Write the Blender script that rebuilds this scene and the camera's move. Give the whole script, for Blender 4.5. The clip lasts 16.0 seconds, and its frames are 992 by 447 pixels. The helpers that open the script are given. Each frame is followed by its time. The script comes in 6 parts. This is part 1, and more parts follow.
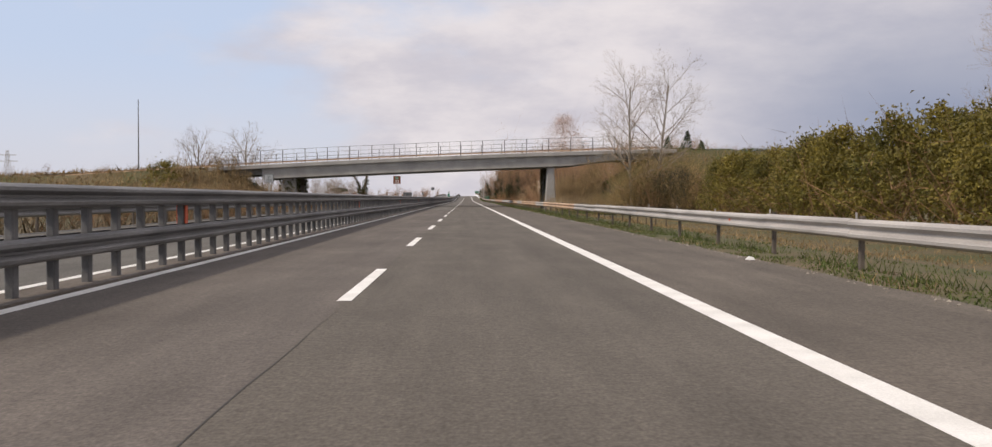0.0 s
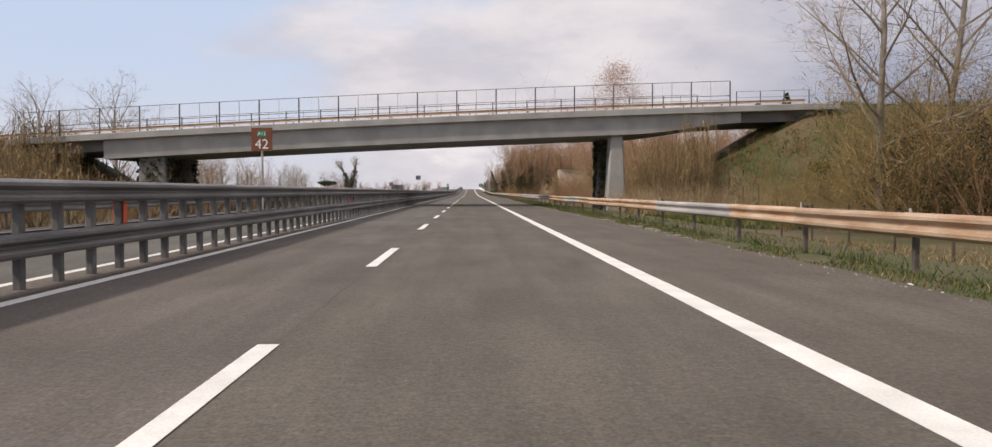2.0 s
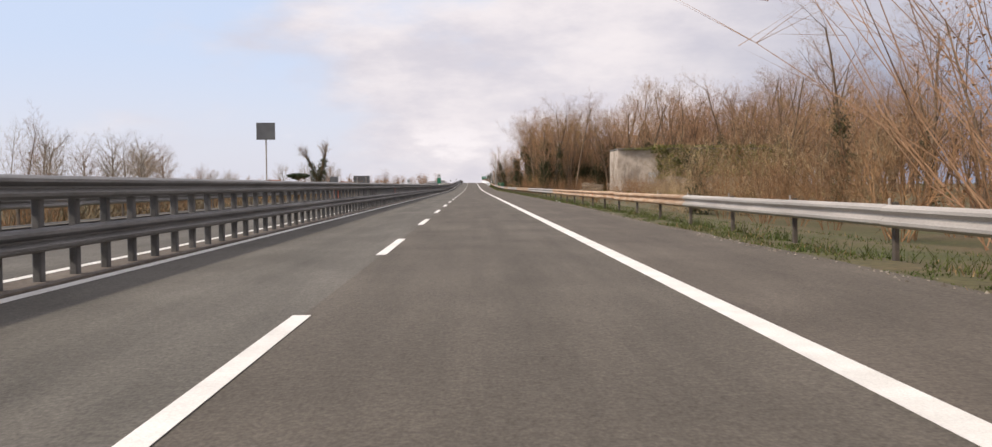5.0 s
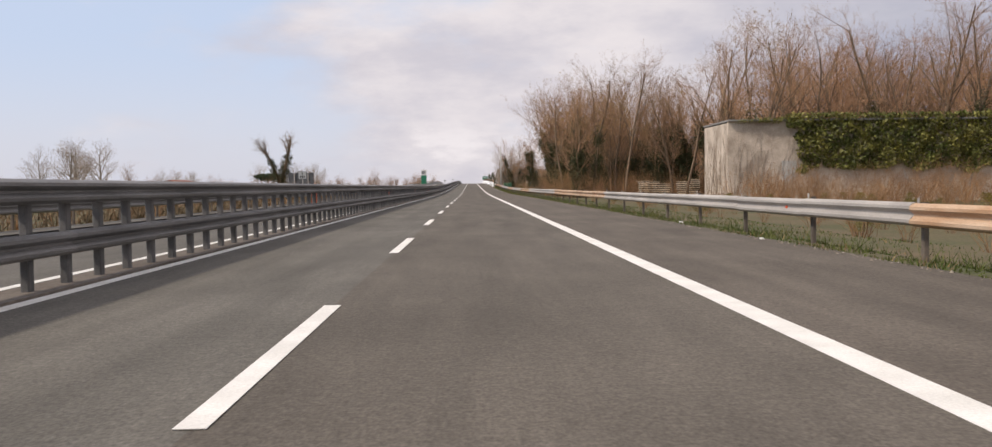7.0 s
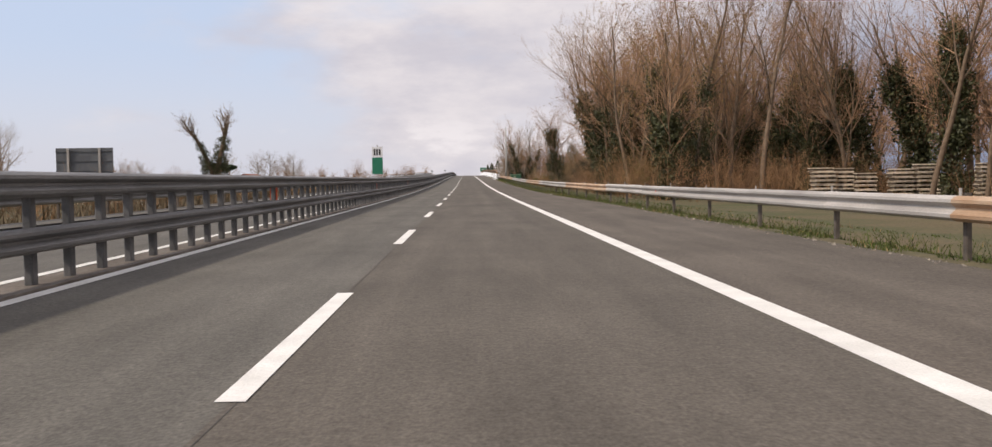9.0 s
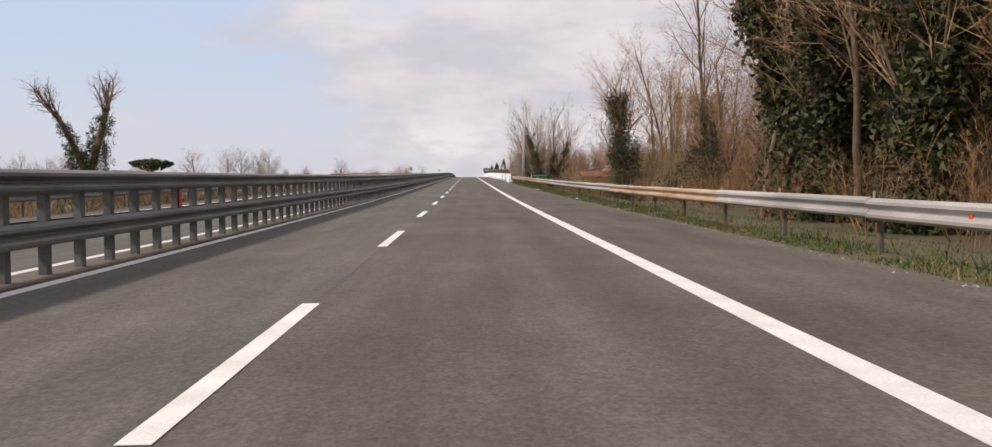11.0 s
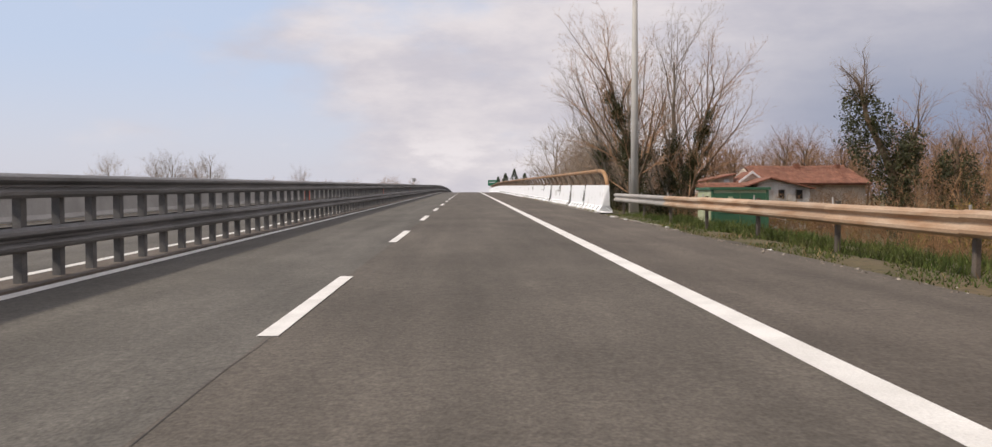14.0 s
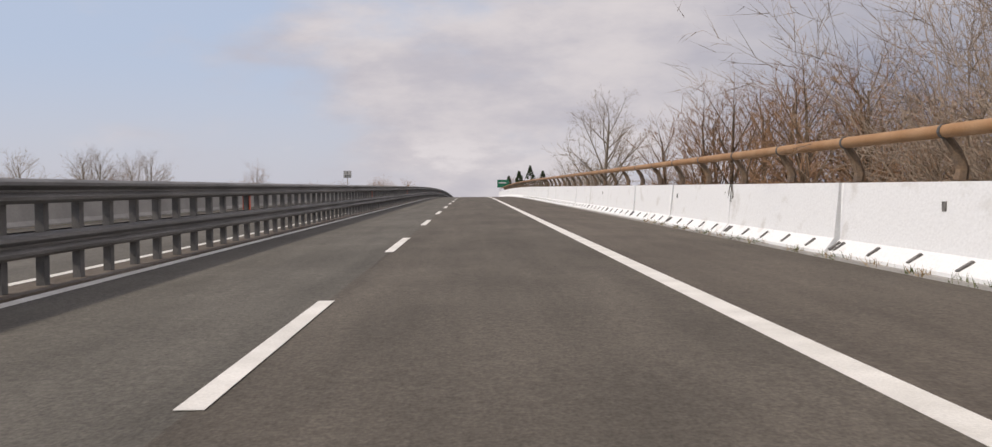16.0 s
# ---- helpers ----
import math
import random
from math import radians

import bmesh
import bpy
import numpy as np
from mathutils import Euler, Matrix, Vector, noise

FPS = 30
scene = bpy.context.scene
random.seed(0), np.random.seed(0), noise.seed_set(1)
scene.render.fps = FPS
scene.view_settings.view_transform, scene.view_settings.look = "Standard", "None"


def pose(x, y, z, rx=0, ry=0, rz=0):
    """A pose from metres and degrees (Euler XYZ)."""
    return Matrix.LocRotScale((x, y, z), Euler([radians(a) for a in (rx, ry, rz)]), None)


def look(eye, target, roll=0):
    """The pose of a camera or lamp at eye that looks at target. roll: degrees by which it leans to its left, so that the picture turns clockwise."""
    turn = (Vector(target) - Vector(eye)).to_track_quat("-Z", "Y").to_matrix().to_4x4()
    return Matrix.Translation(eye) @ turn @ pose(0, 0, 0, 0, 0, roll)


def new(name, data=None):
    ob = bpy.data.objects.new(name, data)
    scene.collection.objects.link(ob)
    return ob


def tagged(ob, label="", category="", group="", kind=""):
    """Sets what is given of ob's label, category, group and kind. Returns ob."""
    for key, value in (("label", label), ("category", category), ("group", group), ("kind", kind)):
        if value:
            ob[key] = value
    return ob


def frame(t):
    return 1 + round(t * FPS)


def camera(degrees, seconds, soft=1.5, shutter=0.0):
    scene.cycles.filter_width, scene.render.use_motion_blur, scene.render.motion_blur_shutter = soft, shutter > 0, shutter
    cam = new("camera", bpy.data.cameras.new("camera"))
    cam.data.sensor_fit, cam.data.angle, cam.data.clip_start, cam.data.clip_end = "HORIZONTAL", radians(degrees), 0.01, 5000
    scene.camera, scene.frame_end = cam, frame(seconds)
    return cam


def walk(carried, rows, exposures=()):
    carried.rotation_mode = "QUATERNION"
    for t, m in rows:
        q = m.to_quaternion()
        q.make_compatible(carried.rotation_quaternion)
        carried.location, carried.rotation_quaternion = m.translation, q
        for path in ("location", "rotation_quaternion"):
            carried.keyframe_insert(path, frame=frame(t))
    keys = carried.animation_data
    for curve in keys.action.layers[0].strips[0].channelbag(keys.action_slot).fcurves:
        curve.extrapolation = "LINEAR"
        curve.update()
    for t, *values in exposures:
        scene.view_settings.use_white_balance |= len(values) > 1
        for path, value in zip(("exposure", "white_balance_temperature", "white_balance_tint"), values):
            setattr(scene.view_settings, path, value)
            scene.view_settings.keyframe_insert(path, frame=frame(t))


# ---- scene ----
DEG = 54.4
cam = camera(DEG, 16.0, soft=1.35)

# the road's level along its length: flat, then a slow climb onto a bridge
def road_z(y):
    if y < 297:
        return 0.0
    if y < 397:
        return 0.00005 * (y - 297) ** 2
    if y < 557:
        return 0.5 + 0.01 * (y - 397)
    if y < 757:
        return 2.1 + 0.01 * (y - 557) - 0.00008 * (y - 557) ** 2
    return 0.9 - 0.022 * (y - 757) if y < 797 else 0.02


def road_slope(y):
    return math.degrees(math.atan((road_z(y + 1) - road_z(y - 1)) / 2))


EYE = 1.12
# seconds, sideways, along, tilt against the road, roll, yaw
DRIVE = (
    (0.0, 0.00, -2.10, -1.50, -0.19, -1.75),
    (0.5, 0.02, 12.04, -1.61, -0.20, -1.73),
    (1.0, 0.07, 26.10, -1.75, -0.10, -1.63),
    (1.5, 0.11, 40.10, -1.84, 0.02, -1.58),
    (2.0, 0.15, 54.00, -1.90, 0.05, -1.55),
    (2.5, 0.17, 68.00, -1.98, 0.00, -1.50),
    (3.0, 0.19, 82.00, -2.08, -0.08, -1.47),
    (3.5, 0.23, 95.90, -2.13, -0.05, -1.44),
    (6.0, 0.07, 168.25, -2.31, 0.60, -1.50),
    (6.5, 0.04, 183.10, -2.26, 0.70, -1.49),
    (7.0, 0.01, 197.95, -2.21, 0.75, -1.50),
    (7.5, -0.05, 212.80, -2.29, 0.78, -1.59),
    (8.0, -0.10, 227.65, -2.39, 0.80, -1.70),
    (8.5, -0.10, 242.60, -2.52, 0.80, -1.73),
    (9.0, -0.10, 257.55, -2.65, 0.77, -1.75),
    (11.5, 0.18, 333.85, -2.59, 0.22, -1.66),
    (12.0, 0.22, 349.55, -2.47, 0.18, -1.67),
    (12.5, 0.24, 365.35, -2.39, 0.15, -1.64),
    (13.0, 0.23, 380.50, -2.31, 0.12, -1.61),
    (13.5, 0.21, 395.60, -2.34, 0.11, -1.64),
    (14.0, 0.17, 411.25, -2.24, 0.10, -1.69),
    (14.5, 0.14, 426.85, -2.11, 0.18, -1.68),
    (15.0, 0.13, 442.25, -2.20, 0.28, -1.59),
    (15.5, 0.13, 457.75, -2.31, 0.47, -1.60),
    (16.0, 0.12, 473.55, -2.15, 0.55, -1.50),
)
walk(cam, [(t, pose(x, y, road_z(y) + EYE, 90 + tilt + road_slope(y), roll, yaw)) for t, x, y, tilt, roll, yaw in DRIVE],
     exposures=((0.0, -0.10, 6820, 14), (2.0, -0.06, 6820, 14), (3.0, 0.0, 6820, 14), (3.5, 0.03, 6820, 14), (4.5, 0.12, 6820, 14), (6.0, -0.02, 6820, 14), (9.0, -0.06, 6820, 14), (12.5, -0.10, 6820, 14), (15.0, -0.2, 6820, 14), (16.0, -0.32, 6820, 14)))

# ---- sky and sun ----
SUN_DIR = Vector((-0.70, -0.32, 0.83)).normalized()
world = bpy.data.worlds.new("sky")
scene.world = world
world.use_nodes = True
wt = world.node_tree
wt.nodes.clear()


def wnode(kind, **values):
    n = wt.nodes.new(kind)
    for key, value in values.items():
        n.inputs[key].default_value = value
    return n


w_out, w_bg = wnode("ShaderNodeOutputWorld"), wnode("ShaderNodeBackground", Strength=0.10)
w_sky = wt.nodes.new("ShaderNodeTexSky")
w_sky.sky_type, w_sky.sun_disc = "NISHITA", False
w_sky.sun_elevation = math.asin(SUN_DIR.z)
w_sky.sun_rotation = math.atan2(SUN_DIR.x, SUN_DIR.y)
w_sky.air_density, w_sky.dust_density = 1.0, 2.0
w_co = wt.nodes.new("ShaderNodeTexCoord")
w_sep = wt.nodes.new("ShaderNodeSeparateXYZ")
L = wt.links.new


def w_math(op, a, b):
    n = wt.nodes.new("ShaderNodeMath")
    n.operation = op
    for i, s in enumerate((a, b)):
        if isinstance(s, (int, float)):
            n.inputs[i].default_value = s
        else:
            L(s, n.inputs[i])
    return n.outputs["Value"]


def w_step(value, low, high):
    n = wnode("ShaderNodeMapRange", **{"From Min": low, "From Max": high})
    n.interpolation_type = "SMOOTHSTEP"
    L(value, n.inputs["Value"])
    return n.outputs["Result"]


def w_blend(fac, c1, c2):
    n = wt.nodes.new("ShaderNodeMixRGB")
    for key, s in (("Fac", fac), ("Color1", c1), ("Color2", c2)):
        if isinstance(s, tuple):
            n.inputs[key].default_value = (*s, 1)
        else:
            L(s, n.inputs[key])
    return n.outputs["Color"]


w_map = wnode("ShaderNodeMapping", Scale=(1.0, 1.0, 2.6), Location=(3.1, 0.4, 0.2))
w_noise = wnode("ShaderNodeTexNoise", Scale=3.0, Detail=8.0, Roughness=0.55)
w_fine = wnode("ShaderNodeTexNoise", Scale=7.0, Detail=8.0, Roughness=0.6)
L(w_co.outputs["Generated"], w_sep.inputs["Vector"])
L(w_co.outputs["Generated"], w_map.inputs["Vector"])
L(w_map.outputs["Vector"], w_noise.inputs["Vector"])
L(w_map.outputs["Vector"], w_fine.inputs["Vector"])
side, height = w_sep.outputs["X"], w_sep.outputs["Z"]
# thin blue gaps to the left, pale cloud ahead, a dark bank low on the right
cover = w_step(w_math("ADD", w_math("ADD", w_noise.outputs["Fac"], w_math("MULTIPLY", side, 0.55)), w_math("MULTIPLY", height, 0.35)), 0.36, 0.58)
bank = w_math("MULTIPLY", w_step(w_math("ADD", side, w_math("MULTIPLY", w_noise.outputs["Fac"], 0.2)), 0.24, 0.54), w_step(height, 0.27, 0.05))
cloud = w_blend(w_step(w_fine.outputs["Fac"], 0.3, 0.7), (6.25, 6.3, 7.1), (8.3, 8.15, 8.5))
cloud = w_blend(bank, cloud, (2.9, 3.5, 4.9))
haze = w_blend(w_step(height, 0.0, 0.16), (7.75, 8.2, 9.45), (6.35, 7.8, 10.25))
w_half = wt.nodes.new("ShaderNodeMixRGB")
w_half.inputs["Fac"].default_value = 0.8
L(w_sky.outputs["Color"], w_half.inputs["Color1"])
L(haze, w_half.inputs["Color2"])
puffs = w_math("MULTIPLY", w_step(w_fine.outputs["Fac"], 0.52, 0.62), w_math("MULTIPLY", w_step(height, 0.075, 0.04), w_step(height, 0.008, 0.025)))
puffs = w_math("MULTIPLY", puffs, w_math("MULTIPLY", w_step(side, 0.10, 0.0), w_step(side, -0.22, -0.10)))
L(w_blend(puffs, w_blend(cover, w_half.outputs["Color"], cloud), (8.7, 8.6, 9.0)), w_bg.inputs["Color"])
L(w_bg.outputs["Background"], w_out.inputs["Surface"])

sun = new("sun", bpy.data.lights.new("sun", "SUN"))
sun.data.energy, sun.data.angle, sun.data.color = 3.2, radians(3.5), (1.0, 0.91, 0.79)
sun.matrix_world = look(SUN_DIR * 50, (0, 0, 0))

# ---- materials ----
def material(name, base, other=None, scale=8.0, rough=0.8, metal=0.0, bump=0.0, bump_scale=60.0, grain=0.12, by_object=0.0, by_island=0.0,
             low=0.35, high=0.65, stretch=(1, 1, 1), spec=0.5, through_light=0.0):
    """Two colours mixed by a large noise, a fine grain over it, relief, and a tint of its own for each object or island."""
    m = bpy.data.materials.new(name)
    m.use_nodes = True
    nt = m.node_tree
    b = nt.nodes["Principled BSDF"]
    b.inputs["Roughness"].default_value, b.inputs["Metallic"].default_value = rough, metal
    b.inputs["Specular IOR Level"].default_value = spec
    link = nt.links.new
    co = nt.nodes.new("ShaderNodeTexCoord")
    mp = nt.nodes.new("ShaderNodeMapping")
    mp.inputs["Scale"].default_value = stretch
    geo = nt.nodes.new("ShaderNodeNewGeometry")
    link(geo.outputs["Position"], mp.inputs["Vector"])
    big = nt.nodes.new("ShaderNodeTexNoise")
    big.inputs["Scale"].default_value, big.inputs["Detail"].default_value = scale, 6
    link(mp.outputs["Vector"], big.inputs["Vector"])
    ramp = nt.nodes.new("ShaderNodeValToRGB")
    e = ramp.color_ramp.elements
    e[0].position, e[1].position = low, high
    e[0].color = (*base, 1)
    e[1].color = (*(other or base), 1)
    link(big.outputs["Fac"], ramp.inputs["Fac"])
    fine = nt.nodes.new("ShaderNodeTexNoise")
    fine.inputs["Scale"].default_value, fine.inputs["Detail"].default_value = bump_scale, 3
    link(mp.outputs["Vector"], fine.inputs["Vector"])
    val = nt.nodes.new("ShaderNodeMapRange")
    val.inputs["From Min"].default_value, val.inputs["From Max"].default_value = 0.25, 0.75
    val.inputs["To Min"].default_value, val.inputs["To Max"].default_value = 1 - grain, 1 + grain
    link(fine.outputs["Fac"], val.inputs["Value"])
    hsv = nt.nodes.new("ShaderNodeHueSaturation")
    link(ramp.outputs["Color"], hsv.inputs["Color"])
    last = val.outputs["Result"]
    for amount, node, socket in ((by_object, "ShaderNodeObjectInfo", "Random"), (by_island, None, "Random Per Island")):
        if amount:
            src = nt.nodes.new(node) if node else geo
            rnd = nt.nodes.new("ShaderNodeMapRange")
            rnd.inputs["To Min"].default_value, rnd.inputs["To Max"].default_value = 1 - amount, 1 + amount
            link(src.outputs[socket], rnd.inputs["Value"])
            mul = nt.nodes.new("ShaderNodeMath")
            mul.operation = "MULTIPLY"
            link(last, mul.inputs[0])
            link(rnd.outputs["Result"], mul.inputs[1])
            last = mul.outputs["Value"]
    link(last, hsv.inputs["Value"])
    link(hsv.outputs["Color"], b.inputs["Base Color"])
    if bump:
        bp = nt.nodes.new("ShaderNodeBump")
        bp.inputs["Strength"].default_value, bp.inputs["Distance"].default_value = bump, 0.02
        link(fine.outputs["Fac"], bp.inputs["Height"])
        link(bp.outputs["Normal"], b.inputs["Normal"])
    if through_light:
        tr = nt.nodes.new("ShaderNodeBsdfTranslucent")
        link(hsv.outputs["Color"], tr.inputs["Color"])
        ms = nt.nodes.new("ShaderNodeMixShader")
        ms.inputs["Fac"].default_value = through_light
        link(b.outputs["BSDF"], ms.inputs[1])
        link(tr.outputs["BSDF"], ms.inputs[2])
        link(ms.outputs["Shader"], nt.nodes["Material Output"].inputs["Surface"])
    return m


def asphalt(name, low, high):
    """Road surface: stone speckle, worn wheel tracks along the lane, and larger patches."""
    m = material(name, low, high, 0.35, 0.9, bump=0.3, bump_scale=42, grain=0.30, stretch=(1, 0.6, 1), spec=0.25)
    nt = m.node_tree
    link = nt.links.new
    geo = nt.nodes.new("ShaderNodeNewGeometry")
    hsv = next(n for n in nt.nodes if n.type == "HUE_SAT")
    value = hsv.inputs["Value"].links[0].from_socket
    for stretch, scale, amount in (((1.6, 0.010, 1), 1.0, 0.09), ((1, 0.12, 1), 1.6, 0.17), ((1, 0.7, 1), 0.9, 0.10), ((1, 0.8, 1), 14.0, 0.18)):
        mp = nt.nodes.new("ShaderNodeMapping")
        mp.inputs["Scale"].default_value = stretch
        link(geo.outputs["Position"], mp.inputs["Vector"])
        n = nt.nodes.new("ShaderNodeTexNoise")
        n.inputs["Scale"].default_value, n.inputs["Detail"].default_value, n.inputs["Roughness"].default_value = scale, 6, 0.6
        link(mp.outputs["Vector"], n.inputs["Vector"])
        r = nt.nodes.new("ShaderNodeMapRange")
        for key, v in (("From Min", 0.3), ("From Max", 0.7), ("To Min", 1 - amount), ("To Max", 1 + amount)):
            r.inputs[key].default_value = v
        link(n.outputs["Fac"], r.inputs["Value"])
        mul = nt.nodes.new("ShaderNodeMath")
        mul.operation = "MULTIPLY"
        link(value, mul.inputs[0])
        link(r.outputs["Result"], mul.inputs[1])
        value = mul.outputs["Value"]
    link(value, hsv.inputs["Value"])
    return m


ASPHALT = asphalt("asphalt", (0.098, 0.0865, 0.0725), (0.118, 0.1045, 0.088))
ASPHALT_OLD = asphalt("asphalt_old", (0.106, 0.0995, 0.087), (0.127, 0.1195, 0.105))
ASPHALT_COARSE = asphalt("asphalt_coarse", (0.100, 0.087, 0.076), (0.128, 0.112, 0.098))
SHOULDER = asphalt("asphalt_shoulder", (0.101, 0.087, 0.072), (0.124, 0.107, 0.089))
TAR = material("tar_seam", (0.035, 0.032, 0.03), (0.05, 0.046, 0.042), 3, 0.8)
PAINT = material("road_paint", (0.80, 0.79, 0.75), (0.66, 0.65, 0.61), 2.0, 0.6, bump=0.3, bump_scale=50, grain=0.10)
STEEL = material("galvanised_steel", (0.33, 0.305, 0.28), (0.46, 0.43, 0.395), 1.2, 0.6, 0.1, bump_scale=30, grain=0.14, by_object=0.12, stretch=(1, 0.4, 3))
STEEL_DARK = material("weathered_steel", (0.12, 0.118, 0.115), (0.20, 0.195, 0.19), 1.5, 0.55, 0.3, bump_scale=25, grain=0.2, by_object=0.12, stretch=(1, 0.3, 3))
STEEL_POST = material("post_steel", (0.10, 0.10, 0.10), (0.17, 0.165, 0.16), 4, 0.7, 0.2, grain=0.15, by_object=0.15)
RAIL_POST = material("rail_post_steel", (0.085, 0.072, 0.060), (0.15, 0.122, 0.098), 4, 0.8, 0.15, grain=0.2, by_object=0.2)
STEEL_TAN = material("rusty_steel", (0.36, 0.215, 0.12), (0.50, 0.37, 0.26), 1.6, 0.75, 0.05, bump_scale=25, grain=0.15, by_object=0.15, stretch=(1, 0.5, 4))
RUST_TUBE = material("rusted_tube", (0.33, 0.17, 0.07), (0.42, 0.25, 0.13), 1.5, 0.7, 0.1, bump=0.1, grain=0.18)
BRACKET = material("bracket_steel", (0.12, 0.092, 0.07), (0.22, 0.15, 0.095), 5, 0.75, 0.15, bump_scale=40, grain=0.25, by_object=0.15)
ORANGE = material("orange_reflector", (0.75, 0.10, 0.02), (0.6, 0.09, 0.03), 6, 0.4)
CONCRETE = material("concrete", (0.29, 0.282, 0.265), (0.385, 0.372, 0.35), 0.6, 0.85, bump=0.15, bump_scale=18, grain=0.10)
# darker copy of the concrete: under the overpass its tone stands for shade
CONCRETE_DARK = material("dark_and_shaded_concrete", (0.16, 0.155, 0.145), (0.26, 0.25, 0.235), 0.5, 0.9, bump=0.15, bump_scale=18, grain=0.12)
WHITE_CONCRETE = material("whitewashed_concrete", (0.85, 0.865, 0.87), (0.68, 0.675, 0.65), 1.6, 0.85, bump=0.2, bump_scale=22, grain=0.06, low=0.60, high=0.74, stretch=(1, 0.8, 1.2))
EARTH = material("ground", (0.060, 0.066, 0.018), (0.12, 0.088, 0.045), 0.22, 0.95, bump=0.6, bump_scale=7, grain=0.4)
MEDIAN_DIRT = material("median_dirt", (0.10, 0.08, 0.062), (0.17, 0.145, 0.12), 1.2, 0.95, bump=0.4, bump_scale=25, grain=0.3, stretch=(1, 0.3, 1))
GRASS = material("grass_blades", (0.056, 0.092, 0.014), (0.105, 0.115, 0.030), 0.8, 0.85, grain=0.25, by_island=0.5, through_light=0.2)
STRAW = material("dry_cane", (0.33, 0.235, 0.115), (0.21, 0.14, 0.065), 0.9, 0.85, grain=0.25, by_island=0.5, through_light=0.15)
BARK = material("bark", (0.118, 0.080, 0.051), (0.198, 0.138, 0.090), 3, 0.9, bump=0.4, bump_scale=25, grain=0.3, by_object=0.2)
BARK_PALE = material("pale_bark", (0.34, 0.30, 0.25), (0.22, 0.18, 0.14), 2, 0.9, bump=0.3, bump_scale=20, grain=0.25, by_object=0.1)
TWIG = material("twigs", (0.315, 0.180, 0.103), (0.405, 0.246, 0.143), 0.5, 0.9, grain=0.2, by_object=0.22)
TWIG_PALE = material("pale_twigs", (0.38, 0.31, 0.245), (0.28, 0.215, 0.16), 0.5, 0.9, grain=0.2, by_object=0.15)
BRUSH = material("dry_brush", (0.185, 0.099, 0.049), (0.305, 0.174, 0.083), 0.4, 0.9, grain=0.25, by_island=0.45, by_object=0.2)
IVY = material("ivy_leaves", (0.037, 0.044, 0.016), (0.080, 0.080, 0.028), 1.5, 0.65, grain=0.3, by_island=0.5, through_light=0.12)
HEDGE = material("hedge_leaves", (0.225, 0.175, 0.030), (0.115, 0.104, 0.020), 0.6, 0.7, grain=0.3, by_island=0.55, through_light=0.3)
WEED = material("dead_weeds", (0.095, 0.070, 0.040), (0.17, 0.128, 0.075), 0.5, 0.9, grain=0.3, by_island=0.5)
TAN_SCRUB = material("tan_scrub", (0.44, 0.33, 0.19), (0.27, 0.185, 0.10), 0.6, 0.9, grain=0.25, by_island=0.4, by_object=0.15)
BUD = material("young_leaves", (0.36, 0.24, 0.08), (0.28, 0.19, 0.06), 0.6, 0.8, grain=0.2, by_island=0.4, through_light=0.3)
CREEPER = material("dry_creeper", (0.035, 0.030, 0.018), (0.07, 0.055, 0.03), 2, 0.85, grain=0.3, by_island=0.5)
OLIVE = material("olive_leaves", (0.19, 0.15, 0.042), (0.105, 0.092, 0.025), 0.5, 0.75, grain=0.3, by_island=0.5, by_object=0.3, through_light=0.25)
EVERGREEN = material("evergreen_leaves", (0.034, 0.029, 0.012), (0.060, 0.050, 0.020), 0.8, 0.6, grain=0.3, by_island=0.5, through_light=0.12)
OLIVE_TWIG = material("olive_twigs", (0.34, 0.235, 0.105), (0.21, 0.15, 0.062), 0.35, 0.9, grain=0.25, by_island=0.3, by_object=0.25)
SCUFF = material("scuffed_concrete", (0.46, 0.45, 0.43), (0.72, 0.71, 0.69), 9, 0.9, grain=0.2)
IVY_WALL = material("wall_ivy", (0.088, 0.108, 0.022), (0.21, 0.195, 0.045), 0.9, 0.6, grain=0.3, by_island=0.6, through_light=0.2)
WOOD_DARK = material("dark_wood", (0.07, 0.05, 0.035), (0.12, 0.09, 0.06), 3, 0.9)
GRAVEL = material("gravel", (0.14, 0.115, 0.085), (0.30, 0.27, 0.225), 5, 0.9, grain=0.3, by_island=0.6)
PLATE = material("marker_face", (0.36, 0.38, 0.38), (0.42, 0.43, 0.43), 3, 0.5)
PLASTER = material("stained_plaster", (0.35, 0.285, 0.225), (0.60, 0.515, 0.425), 0.7, 0.9, bump=0.3, bump_scale=8, grain=0.15)
ROOF = material("clay_tiles", (0.17, 0.068, 0.042), (0.25, 0.115, 0.075), 1.5, 0.9, grain=0.25, by_object=0.2, by_island=0.2)
WOOD = material("grey_wood", (0.58, 0.47, 0.35), (0.72, 0.61, 0.47), 3, 0.85, grain=0.2, by_object=0.3)
BROWN_SIGN = material("brown_sign", (0.16, 0.05, 0.02), (0.18, 0.06, 0.025), 2, 0.45)
GREEN_SIGN = material("green_sign", (0.01, 0.16, 0.09), (0.015, 0.18, 0.10), 2, 0.45)
WHITE_SIGN = material("white_sign", (0.75, 0.75, 0.75), (0.70, 0.70, 0.70), 2, 0.45)
BLACK_SIGN = material("sign_black", (0.02, 0.02, 0.02), None, 2, 0.5)
SIGN_BACK = material("sign_back", (0.09, 0.093, 0.10), (0.14, 0.145, 0.15), 2, 0.5, 0.2)
POLE_GREY = material("pole_concrete", (0.40, 0.39, 0.37), (0.48, 0.47, 0.44), 1.5, 0.7, grain=0.1)
GREEN_LIGHT = material("pale_green_paint", (0.38, 0.42, 0.26), (0.44, 0.47, 0.31), 1.5, 0.7)
